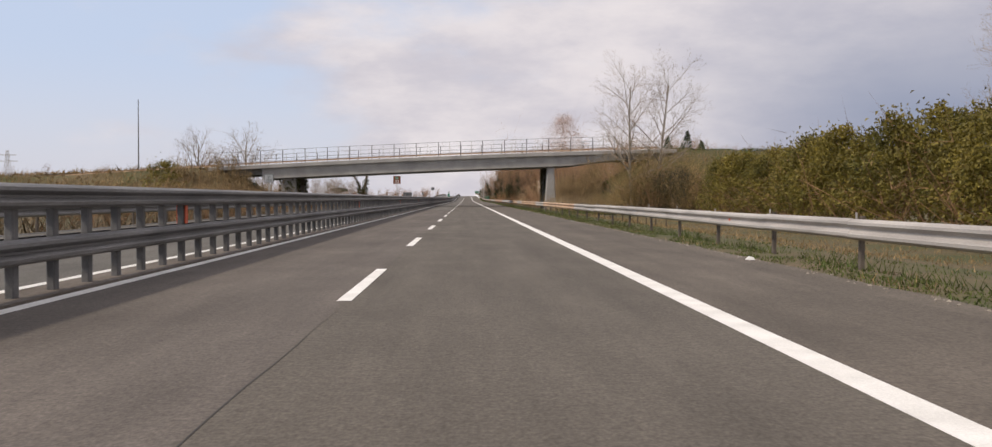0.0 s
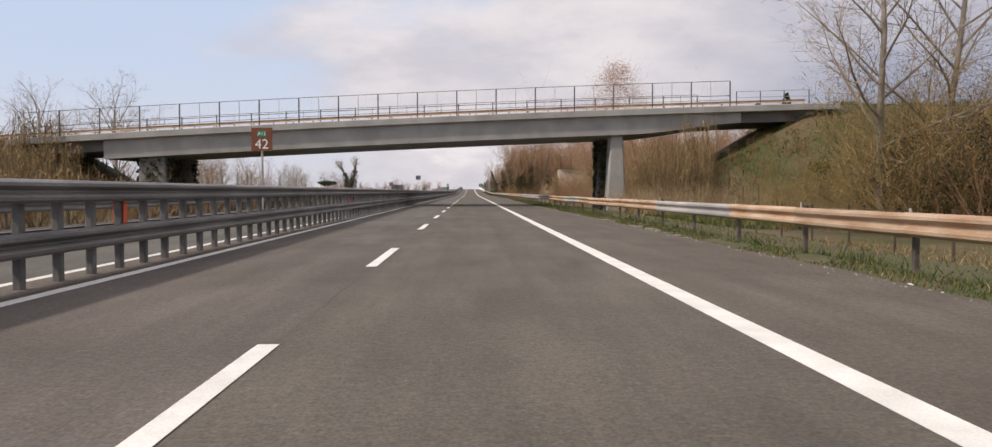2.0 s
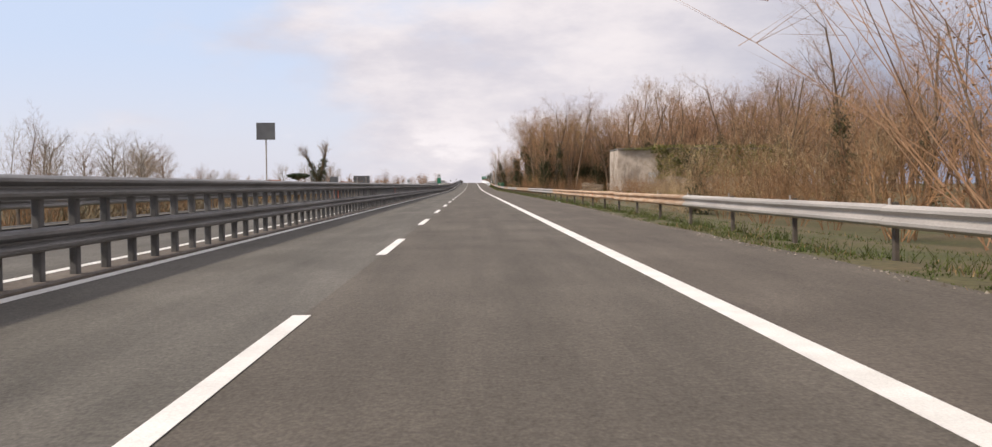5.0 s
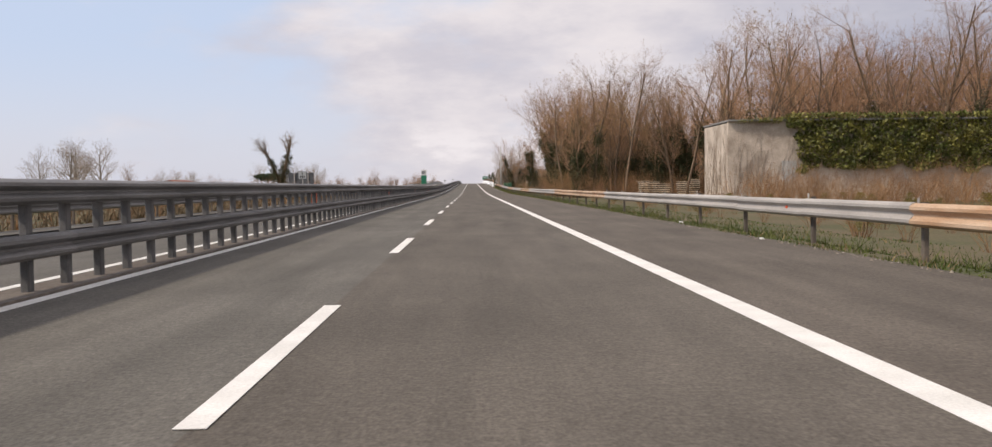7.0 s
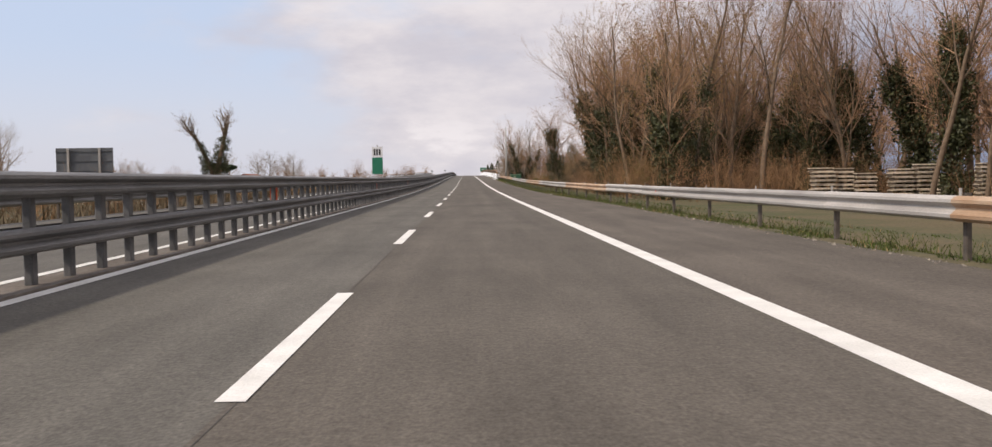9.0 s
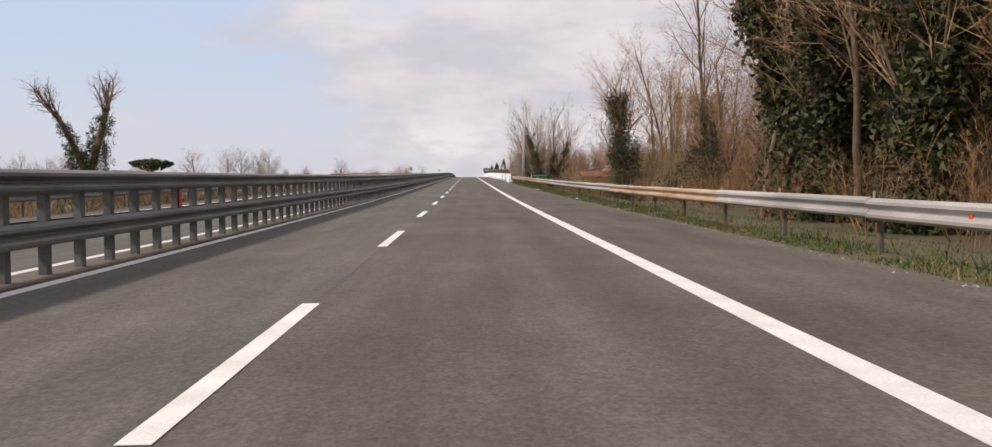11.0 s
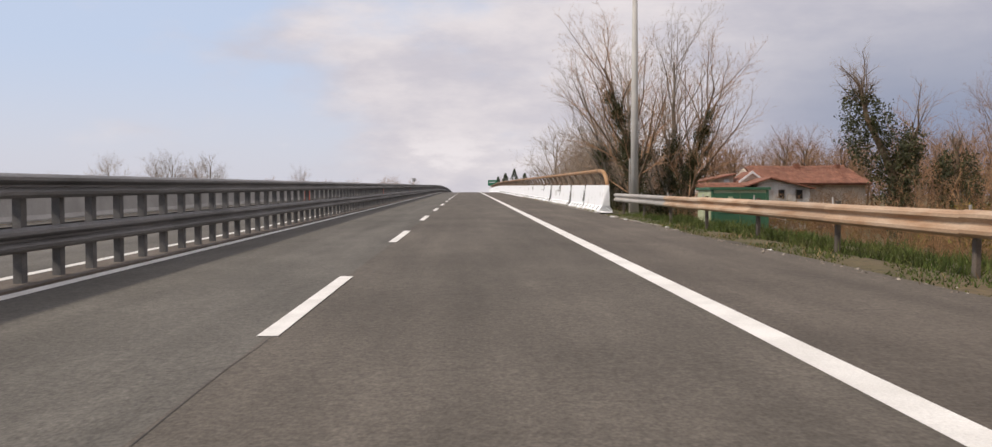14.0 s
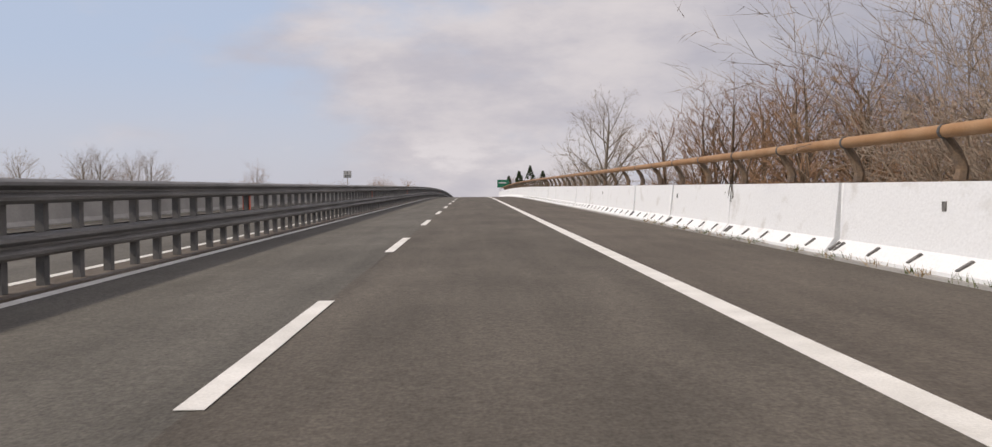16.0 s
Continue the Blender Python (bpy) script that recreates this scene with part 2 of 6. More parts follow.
GREEN_DARK = material("dark_green_paint", (0.03, 0.11, 0.06), (0.04, 0.13, 0.07), 1.5, 0.6)
GLASS_DARK = material("dark_glass", (0.02, 0.022, 0.025), None, 1, 0.08, spec=0.6)
PINE = material("pine_needles", (0.025, 0.045, 0.018), (0.045, 0.065, 0.025), 1, 0.8, grain=0.3, by_island=0.4)
SLOT = material("slot_stain", (0.10, 0.095, 0.09), (0.22, 0.21, 0.20), 12, 0.9)
SLAB = material("weathered_slab", (0.25, 0.225, 0.185), (0.38, 0.35, 0.30), 4, 0.9, bump=0.3, bump_scale=30, grain=0.25, by_object=0.2)
PALE_WALL = material("pale_wall", (0.62, 0.62, 0.60), (0.42, 0.41, 0.39), 0.8, 0.9, bump=0.2, bump_scale=10, grain=0.15)
LITTER = material("pale_litter", (0.7, 0.7, 0.68), (0.5, 0.5, 0.48), 5, 0.7)

# ---- helpers for building ----
class Geo:
    """Vertices and faces of one mesh."""

    def __init__(self):
        self.v, self.f = [], []

    def face(self, *points):
        n = len(self.v)
        self.v += [tuple(p) for p in points]
        self.f.append(tuple(range(n, n + len(points))))
        return self

    def box(self, x0, y0, z0, x1, y1, z1, chamfer=0.0):
        n, c = len(self.v), chamfer
        if c:
            ring = [(x0 + c, y0), (x1 - c, y0), (x1, y0 + c), (x1, y1 - c), (x1 - c, y1), (x0 + c, y1), (x0, y1 - c), (x0, y0 + c)]
        else:
            ring = [(x0, y0), (x1, y0), (x1, y1), (x0, y1)]
        k = len(ring)
        self.v += [(x, y, z0) for x, y in ring] + [(x, y, z1) for x, y in ring]
        self.f += [tuple(n + i for i in reversed(range(k))), tuple(n + k + i for i in range(k))]
        self.f += [(n + i, n + (i + 1) % k, n + k + (i + 1) % k, n + k + i) for i in range(k)]
        return self

    def sweep(self, profile, path, closed=True, caps=True):
        """profile: points (x, z); path: (dx, y, dz) along which it is carried."""
        n, k = len(self.v), len(profile)
        for dx, y, dz in path:
            self.v += [(x + dx, y, z + dz) for x, z in profile]
        for j in range(len(path) - 1):
            for i in range(k if closed else k - 1):
                a, b = n + j * k + i, n + j * k + (i + 1) % k
                self.f.append((a, a + k, b + k, b))
        if caps and closed:
            self.f += [tuple(n + i for i in range(k)), tuple(n + (len(path) - 1) * k + i for i in reversed(range(k)))]
        return self

    def tube(self, points, radii, sides=5, caps=False):
        n = len(self.v)
        points = [Vector(p) for p in points]
        side = None
        for j, p in enumerate(points):
            way = (points[min(j + 1, len(points) - 1)] - points[max(j - 1, 0)]).normalized()
            if side is None or abs(side.dot(way)) > 0.95:
                side = way.orthogonal().normalized()
            side = (side - way * side.dot(way)).normalized()
            up = way.cross(side)
            for i in range(sides):
                a = 2 * math.pi * i / sides
                self.v.append(tuple(p + radii[j] * (math.cos(a) * side + math.sin(a) * up)))
        last = len(points) - 1
        if sides == 3 and not caps and radii[-1] < 0.012:
            del self.v[-3:]
            self.v.append(tuple(points[-1]))
            self.f += [(n + (last - 1) * 3 + i, n + (last - 1) * 3 + (i + 1) % 3, n + last * 3) for i in range(3)]
            last -= 1
        for j in range(last):
            for i in range(sides):
                a, b = n + j * sides + i, n + j * sides + (i + 1) % sides
                self.f.append((a, b, b + sides, a + sides))
        if caps:
            self.f += [tuple(n + i for i in reversed(range(sides))), tuple(n + (len(points) - 1) * sides + i for i in range(sides))]
        return self

    def sliver(self, p, q, radius, rng):
        """The finest twig: one thin blade."""
        n, way = len(self.v), (Vector(q) - Vector(p)).normalized()
        a = way.cross(Vector((rng.gauss(0, 1), rng.gauss(0, 1), rng.gauss(0, 1)))).normalized() * radius
        self.v += [tuple(p + a), tuple(p - a), tuple(q)]
        self.f.append((n, n + 1, n + 2))

    def leaf(self, p, size, rng, flat=0.0):
        n = Vector((rng.gauss(0, 1), rng.gauss(0, 1), rng.gauss(0, 1) + flat)).normalized()
        a = n.orthogonal().normalized()
        b = n.cross(a)
        w = rng.uniform(0, 6.3)
        a, b = math.cos(w) * a + math.sin(w) * b, -math.sin(w) * a + math.cos(w) * b
        p = Vector(p)
        self.face(p - a * size, p + a * size - b * size * 0.35, p + a * size * 0.15 + b * size * 0.85)

    def mesh(self, name, mat, smooth=False):
        me = bpy.data.meshes.new(name)
        me.from_pydata(self.v, [], self.f)
        me.materials.append(mat)
        if smooth:
            me.polygons.foreach_set("use_smooth", [True] * len(me.polygons))
        return me


def part(name, geo, mat, parent=None, label="", smooth=False, at=None):
    me = geo if isinstance(geo, bpy.types.Mesh) else geo.mesh(name, mat, smooth)
    ob = new(name, me)
    ob.parent = parent
    if at is not None:
        ob.matrix_basis = at
    if label:
        ob["label"] = label
    return ob


def thing(name, label, category, group="", kind="", at=None):
    ob = tagged(new(name), label, category, group, kind)
    if at is not None:
        ob.matrix_basis = at
    return ob


def single(name, geo, mat, label, category, group="", kind="", at=None, smooth=False):
    ob = part(name, geo, mat, None, "", smooth, at)
    return tagged(ob, label, category, group, kind)


def smoothstep(a, b, x):
    t = min(1.0, max(0.0, (x - a) / (b - a)))
    return t * t * (3 - 2 * t)


# ---- ground ----
BRIDGE_Y = 126.1
X_LEFT, X_LANE, X_EDGE, X_RAIL, X_MEDIAN = -4.50, -1.32, 2.43, 6.30, -4.87
X_WALL = 5.60


def verge_x(y):
    """Where the asphalt of the shoulder ends and the verge begins."""
    return 5.47 + 0.50 * smoothstep(165, 195, y) * (1 - smoothstep(300, 328, y)) + (0.16 if y > 450.6 else 0.0)


def deck_z(x):
    """Underside of the overpass: it climbs to the right and rounds off."""
    u = 11.0 - x
    return 5.36 - 0.037 * u - 0.00028 * u * u


def land(x, y):
    z = road_z(y) - 0.07
    flat = (-0.42 if x > 0 else -0.8) - 0.8 * smoothstep(430, 470, y)
    if x > 5.0:
        z += 0.035 * smoothstep(5.3, 5.9, x) * (1 if y < 450 else 0)
        z += (flat - z) * smoothstep(8.0, 13.0, x) - 0.12 * smoothstep(6.5, 7.2, x)
    if x < -13.4:
        z += (flat - z) * smoothstep(-13.4, -19.0, x)
    z += 0.10 * noise.noise((x * 0.25, y * 0.25, 0)) * smoothstep(7, 12, x if x > 0 else -x - 10)
    run = math.hypot(1.8 * max(0, abs(y - 131.6) - 4.6), max(0, 27.2 - x))
    if run < 20 and x > 8:
        z = max(z, 7.75 - run / 1.85 + 0.25 * noise.noise((x * 0.4, y * 0.4, 3)))
    if x < -25:
        run = math.hypot(max(0, abs(y - 131.6) - 5.0), max(0, x + 33.0))
        top = 5.0 + 0.04 * (x + 33) if x < -33 else 5.0
        z = max(z, top - run / 1.55 + 0.15 * noise.noise((x * 0.4, y * 0.4, 3)))
    return z


def ground_sheet():
    xs = [-3500, -1200, -500, -250, -160, -120, -95] + [-80 + 4 * i for i in range(13)] + [-29 + 2 * i for i in range(7)]
    xs += [-16, -15, -14.2, -13.4, -10, -5, 0, 5, 5.4, 5.8, 6.2, 6.5, 7, 7.5, 8, 9, 10, 11, 12, 13] + [14.5 + 1.5 * i for i in range(16)]
    xs += [41, 46, 52, 60, 75, 100, 150, 250, 500, 1200, 3500]
    ys = [-900, -200, -60] + [-20 + 5 * i for i in range(23)] + [94 + 2 * i for i in range(38)] + [175 + 6 * i for i in range(75)]
    ys += [640, 680, 720, 760, 800, 900, 1100, 1500, 2500, 4800]
    g = Geo()
    for y in ys:
        g.v += [(x, y, land(x, y)) for x in xs]
    k = len(xs)
    g.f = [(j * k + i, j * k + i + 1, (j + 1) * k + i + 1, (j + 1) * k + i) for j in range(len(ys) - 1) for i in range(k - 1)]
    return single("ground", g, EARTH, "flat green and brown land with grassy embankments", "ground", kind="structure", smooth=True)


ground_sheet()

Y_STEPS = [-60 + 6 * i for i in range(150)] + [860, 950, 1200, 2000]


def strip(x0, x1, lift=0.0, y0=None, y1=None, thick=0.05):
    ys = [y for y in Y_STEPS if (y0 is None or y > y0) and (y1 is None or y < y1)]
    if y0 is not None:
        ys = [y0] + ys
    if y1 is not None:
        ys = ys + [y1]
    return Geo().sweep([(x0, lift - thick), (x1, lift - thick), (x1, lift), (x0, lift)], [(0, y, road_z(y)) for y in ys])


def ragged_shoulder():
    """The hard shoulder, with a broken outer edge where the verge grows in."""
    rng = random.Random(4)
    g, ys = Geo(), [-60 + 1.5 * i for i in range(590)]
    for y in ys:
        edge = verge_x(y) + (0.12 * noise.noise((0, y * 0.35, 9)) + rng.uniform(-0.06, 0.06) if y < 449 else 0.0)
        z = road_z(y)
        g.v += [(X_EDGE, y, z), (edge, y, z - 0.01), (edge + 0.05, y, z - 0.06), (X_EDGE, y, z - 0.06)]
    g.f = [(4 * j + i, 4 * j + (i + 1) % 4, 4 * j + 4 + (i + 1) % 4, 4 * j + 4 + i) for j in range(len(ys) - 1) for i in range(4)]
    return g


single("road_lane_right", strip(X_LANE, X_EDGE), ASPHALT, "brown-grey worn asphalt of the slow lane", "road", kind="structure")
single("road_lane_left", strip(X_MEDIAN - 0.5, X_LANE, y0=87.0), ASPHALT_OLD, "paler grey asphalt of the overtaking lane", "road", kind="structure")
single("road_lane_coarse", strip(X_MEDIAN - 0.5, X_LANE, y1=87.0), ASPHALT_COARSE, "coarse brownish older asphalt of the overtaking lane", "road", kind="structure")
single("road_shoulder", ragged_shoulder(), SHOULDER, "brown-grey asphalt hard shoulder with a ragged edge", "road", kind="structure")
single("road_opposite", strip(-13.5, X_MEDIAN - 0.5), ASPHALT_OLD, "grey asphalt of the opposite carriageway", "road", kind="structure")
single("edge_line_right", strip(X_EDGE - 0.125, X_EDGE + 0.125, 0.004, thick=0.003), PAINT, "solid white line beside the hard shoulder", "road marking", kind="structure")
single("edge_line_left", strip(X_LEFT - 0.09, X_LEFT + 0.09, 0.004, thick=0.003), PAINT, "solid white line beside the median guardrail", "road marking", kind="structure")
single("edge_line_opposite", strip(-5.52, -5.36, 0.004, thick=0.003), PAINT, "solid white line of the opposite carriageway", "road marking", kind="structure")
single("edge_line_far", strip(-11.95, -11.75, 0.004, thick=0.003), PAINT, "solid white line at the far shoulder", "road marking", kind="structure")


def dashes(name, x, phase, label):
    top = thing(name, label, "road marking", kind="structure")
    meshes = {}
    for i in range(-3, 62):
        y = phase + 12.0 * i - (2.1 if i < 6 else 0.0)
        rise = round(road_z(y + 4.7) - road_z(y), 2)
        if rise not in meshes:
            w = 0.08
            meshes[rise] = Geo().sweep([(-w, 0.0005), (w, 0.0005), (w, 0.004), (-w, 0.004)], [(0, 0, 0.002), (0, 4.7, rise + 0.002)]).mesh("dash", PAINT)
        part("dash", meshes[rise], PAINT, top, at=Matrix.Translation((x, y, road_z(y) + 0.002)))


def seam():
    """The worn joint between the two lanes' surfacing."""
    g, r = Geo(), random.Random(19)
    ys = [-10 + 0.8 * i for i in range(700)]
    for y in ys:
        x = X_LANE + 0.03 + 0.03 * noise.noise((1, y * 0.5, 0)) + r.uniform(-0.008, 0.008)
        w = 0.007 * max(0.12, noise.noise((7, y * 0.15, 0)) + 0.25)
        g.v += [(x - w, y, road_z(y) + 0.003), (x + w, y, road_z(y) + 0.003)]
    g.f = [(2 * i, 2 * i + 1, 2 * i + 3, 2 * i + 2) for i in range(len(ys) - 1)]
    single("lane_seam", g, TAR, "dark worn joint between the lanes", "road marking", kind="structure")


seam()
dashes("lane_dashes", X_LANE, 10.45, "broken white line between the two lanes")
dashes("lane_dashes_opposite", -8.65, 5.0, "broken white line of the opposite carriageway")

# ---- median guardrail ----
WAVE = ((0.0, 0.0), (0.045, 0.02), (0.075, 0.045), (0.078, 0.085), (0.05, 0.115), (0.02, 0.14), (0.02, 0.17), (0.05, 0.195), (0.078, 0.225),
        (0.075, 0.265), (0.045, 0.29), (0.0, 0.31))


def beam(height, depth, length, rise, name, mat, side=1, bow=0.0):
    """A pressed two-wave guardrail beam, 4 mm thick with folded edges."""
    s = height / 0.31
    front = [(side * x * depth / 0.078, z * s) for x, z in WAVE]
    back = [(x - side * 0.008, z) for x, z in reversed(front)]
    prof = front + back if side < 0 else list(reversed(front + back))
    return Geo().sweep(prof, [(0, 0, 0), (bow, length * 0.5, rise * 0.5), (0, length, rise)]).mesh(name, mat)


def median_guardrail():
    top = thing("median_guardrail", "dark weathered steel double-rail guardrail on close-set posts between the carriageways", "guardrail")
    post = Geo().box(-0.05, -0.07, -0.25, 0.05, 0.07, 1.22, 0.015).mesh("post", STEEL_POST)
    pitch, rest = 1.027, Geo()
    count, n = int(900 / pitch), 0
    for i in range(count):
        y = -6.0 + pitch * i
        if 0 <= y < 300 * pitch:
            part("post", post, STEEL_POST, top, at=Matrix.Translation((X_MEDIAN, y, road_z(y))))
        else:
            z = road_z(y)
            rest.box(X_MEDIAN - 0.05, y - 0.07, z - 0.25, X_MEDIAN + 0.05, y + 0.07, z + 1.22)
    tagged(part("far_post_row", rest, STEEL_POST, top), kind="stuff")
    length, cache = 4.108, {}
    for name, low, high in (("lower_beam", 0.385, 0.665), ("upper_beam", 0.985, 1.265)):
        for side in (1, -1):
            for i in range(-3, 200):
                y = length * i
                rise = round(road_z(y + length) - road_z(y), 3)
                key = (name, side, rise)
                if key not in cache:
                    cache[key] = beam(high - low, 0.10, length + 0.02, rise, name, STEEL_DARK, side)
                part(name, cache[key], STEEL_DARK, top, at=Matrix.Translation((X_MEDIAN + side * 0.12, y, road_z(y) + low)))
    plate = Geo().box(0.065, -0.075, 0.67, 0.075, 0.075, 0.985, 0.01).mesh("reflector", ORANGE)
    for i in range(24):
        y = 14.6 + 26.7 * i
        for side in (0, math.pi):
            part("reflector", plate, ORANGE, top, "orange reflector plate", at=Matrix.Translation((X_MEDIAN, y, road_z(y))) @ Matrix.Rotation(side, 4, "Z"))


median_guardrail()
single("median_strip", strip(-5.2, -4.62, 0.03, thick=0.03), MEDIAN_DIRT, "narrow dirty concrete strip under the median guardrail", "median", kind="structure")

# ---- guardrail beside the hard shoulder ----
TAN = ((52, 78), (86, 107), (115, 132), (166, 212), (242, 272), (300, 318), (343, 361), (392, 441))


def shoulder_guardrail(name, x, side, y0, y1, label, tan=True, step=4.5, plain=None):
    top = thing(name, label, "guardrail")
    rng, cache = random.Random(3), {}
    posts = Geo().box(-0.04, -0.05, -0.5, 0.04, 0.05, 0.84, 0.012).mesh("post", RAIL_POST)
    block = Geo().box(-0.16, -0.04, 0.54, -0.04, 0.04, 0.76, 0.01).mesh("spacer", STEEL)
    tips = Geo().box(-0.10, -0.03, 0.78, -0.085, 0.03, 0.90).mesh("bracket", STEEL)
    whole = step
    for i in range(math.ceil((y1 - y0) / whole)):
        y = y0 + whole * i
        step = min(whole, y1 - y)
        rusty = tan and any(a <= y + step / 2 < b for a, b in TAN)
        mat = STEEL_TAN if rusty else plain or STEEL
        rise = round(road_z(y + step) - road_z(y), 3)
        key = (rusty, rise, step)
        if key not in cache:
            cache[key] = beam(0.34, 0.09, step + 0.015, rise, "beam", mat, side)
        sag = rng.uniform(-0.012, 0.012)
        part("beam", cache[key], mat, top, "rusty tan beam" if rusty else "", at=Matrix.Translation((x - side * 0.02, y, road_z(y) + 0.47 + sag)))
        turn = Matrix.Rotation(0 if side < 0 else math.pi, 4, "Z")
        at = Matrix.Translation((x - side * 0.18, y + 0.03, road_z(y) + rng.uniform(-0.03, 0.02))) @ turn
        post_ob = part("post", posts, RAIL_POST, top, at=at @ Matrix.Rotation(rng.uniform(-0.04, 0.04), 4, "X"))
        part("spacer", block, STEEL, post_ob)
        part("bracket", tips, STEEL, post_ob)


def rail_reflectors():
    top = thing("rail_reflectors", "small orange reflectors in the guardrail groove", "reflector")
    g = Geo().box(-0.015, -0.05, -0.05, 0.0, 0.05, 0.05, 0.004).mesh("reflector", ORANGE)
    for y in (20.8, 58, 99, 143, 187.6, 217, 246.4, 290, 330, 368, 409.6):
        part("reflector", g, ORANGE, top, at=Matrix.Translation((X_RAIL - 0.005, y, road_z(y) + 0.64)))


rail_reflectors()
shoulder_guardrail("shoulder_guardrail", X_RAIL, -1, -13.5, 451.15, "galvanised and rusty steel guardrail along the grassy verge")
shoulder_guardrail("far_guardrail", -13.7, 1, -20, 417.7, "steel guardrail on the far side of the opposite carriageway", tan=False, plain=STEEL_DARK)

# ---- concrete parapet with its tube rail ----
JERSEY = ((0.0, 0.0), (0.0, 0.08), (0.16, 0.28), (0.24, 1.14), (0.46, 1.14), (0.50, 0.28), (0.62, 0.08), (0.62, 0.0))


def parapet():
    top = thing("concrete_parapet", "whitewashed concrete safety barrier with worn joints and a rusty tube rail", "barrier")
    cache, rng = {}, random.Random(8)
    for i in range(35):
        y = 451.2 + 6.2 * i
        rise = round(road_z(y + 6.2) - road_z(y), 2)
        key = (rise, i if i < 4 else i % 3 + 10)
        if key not in cache:
            g, k = Geo(), len(JERSEY)
            steps = [0.0, 0.12, 0.3, 1.5, 3.1, 4.7, 5.9, 6.09, 6.17]
            for s in steps:
                end = min(s, 6.17 - s)
                for x, z in JERSEY:
                    chip = 0.05 * rng.random() if end < 0.2 and i < 6 else 0.012 * rng.random() if end < 0.2 else 0
                    shift = (chip * 2.5 if s < 3 else -chip * 2.5) if end < 0.05 else 0
                    g.v.append((x + chip * (1 if x < 0.3 else -1), s + shift, z + rise * s / 6.2))
            g.f = [(j * k + a, (j + 1) * k + a, (j + 1) * k + (a + 1) % k, j * k + (a + 1) % k) for j in range(len(steps) - 1) for a in range(k)]
            g.f += [tuple(reversed(range(k))), tuple((len(steps) - 1) * k + a for a in range(k))]
            g.f = [tuple(reversed(f)) for f in g.f]
            cache[key] = g.mesh("barrier_block", WHITE_CONCRETE)
        skew = rng.uniform(-0.003, 0.003) if i < 4 else 0
        part("barrier_block", cache[key], WHITE_CONCRETE, top, at=Matrix.Translation((X_WALL, y, road_z(y))) @ Matrix.Rotation(skew, 4, "Z"))
    ys = [451.0 + 6 * i for i in range(36)]
    part("plinth", Geo().sweep([(X_WALL - 0.10, -0.05), (X_WALL + 0.06, -0.05), (X_WALL + 0.06, 0.035), (X_WALL - 0.08, 0.03)],
                               [(0, y, road_z(y)) for y in ys]), CONCRETE, top, "grey concrete footing")
    rail_x = X_WALL + 0.36
    ys = [454.0 + 6 * i for i in range(35)]
    points = [(rail_x + 0.06, 451.45, road_z(451) + 1.12), (rail_x + 0.05, 451.8, road_z(451) + 1.42), (rail_x + 0.03, 452.1, road_z(452) + 1.62), (rail_x + 0.01, 452.6, road_z(452) + 1.73)]
    points += [(rail_x, y, road_z(y) + 1.76) for y in ys]
    part("tube_rail", Geo().tube(points, [0.085] * len(points), 10, True), RUST_TUBE, top, "rust-brown tube rail", smooth=True)
    curve = [(rail_x + 0.20, 0, 1.14), (rail_x + 0.22, 0, 1.30), (rail_x + 0.15, 0, 1.50), (rail_x + 0.02, 0, 1.69)]
    g = Geo().tube(curve, [0.085, 0.08, 0.07, 0.06], 6, True)
    g.box(rail_x + 0.02, -0.12, 1.13, rail_x + 0.36, 0.12, 1.16)
    bracket = g.mesh("rail_post", BRACKET)
    ring = Geo().tube([(rail_x, -0.03, 1.76), (rail_x, 0.03, 1.76)], [0.097, 0.097], 10, True).mesh("rail_clamp", STEEL_POST)
    for i in range(62):
        y = 453.8 + 3.15 * i
        post_ob = part("rail_post", bracket, BRACKET, top, at=Matrix.Translation((0, y, road_z(y))))
        part("rail_clamp", ring, STEEL_POST, post_ob)
    g = Geo()
    for lift in (0.016, -0.02):
        g.v += [(0.026 - lift, 0.06, 0.11 + lift), (0.026 - lift, 0.125, 0.11 + lift), (0.120 - lift, -0.06, 0.235 + lift), (0.120 - lift, -0.125, 0.235 + lift)]
    g.f = [(0, 3, 2, 1), (0, 1, 5, 4), (1, 2, 6, 5), (2, 3, 7, 6), (3, 0, 4, 7)]
    slot = g.mesh("drain_slot", SLOT)
    for i in range(100):
        y = 452.0 + 1.24 * i
        part("drain_slot", slot, SLOT, top, "dark stained slot", at=Matrix.Translation((X_WALL, y, road_z(y))))
        if i % 5 == 4:
            part("drain_slot", slot, SLOT, top, "dark stained slot", at=Matrix.Translation((X_WALL, y + 0.18, road_z(y))))
    hole = Geo().box(-0.006, -0.05, 0.78, 0.004, 0.05, 0.90).mesh("reflector", SLOT)
    for i in range(12):
        y = 470.0 + 15 * i
        part("reflector", hole, SLOT, top, "small dark reflector", at=Matrix.Translation((X_WALL + 0.205, y, road_z(y))))


    # creeper grown out of the first joints
    r = random.Random(77)
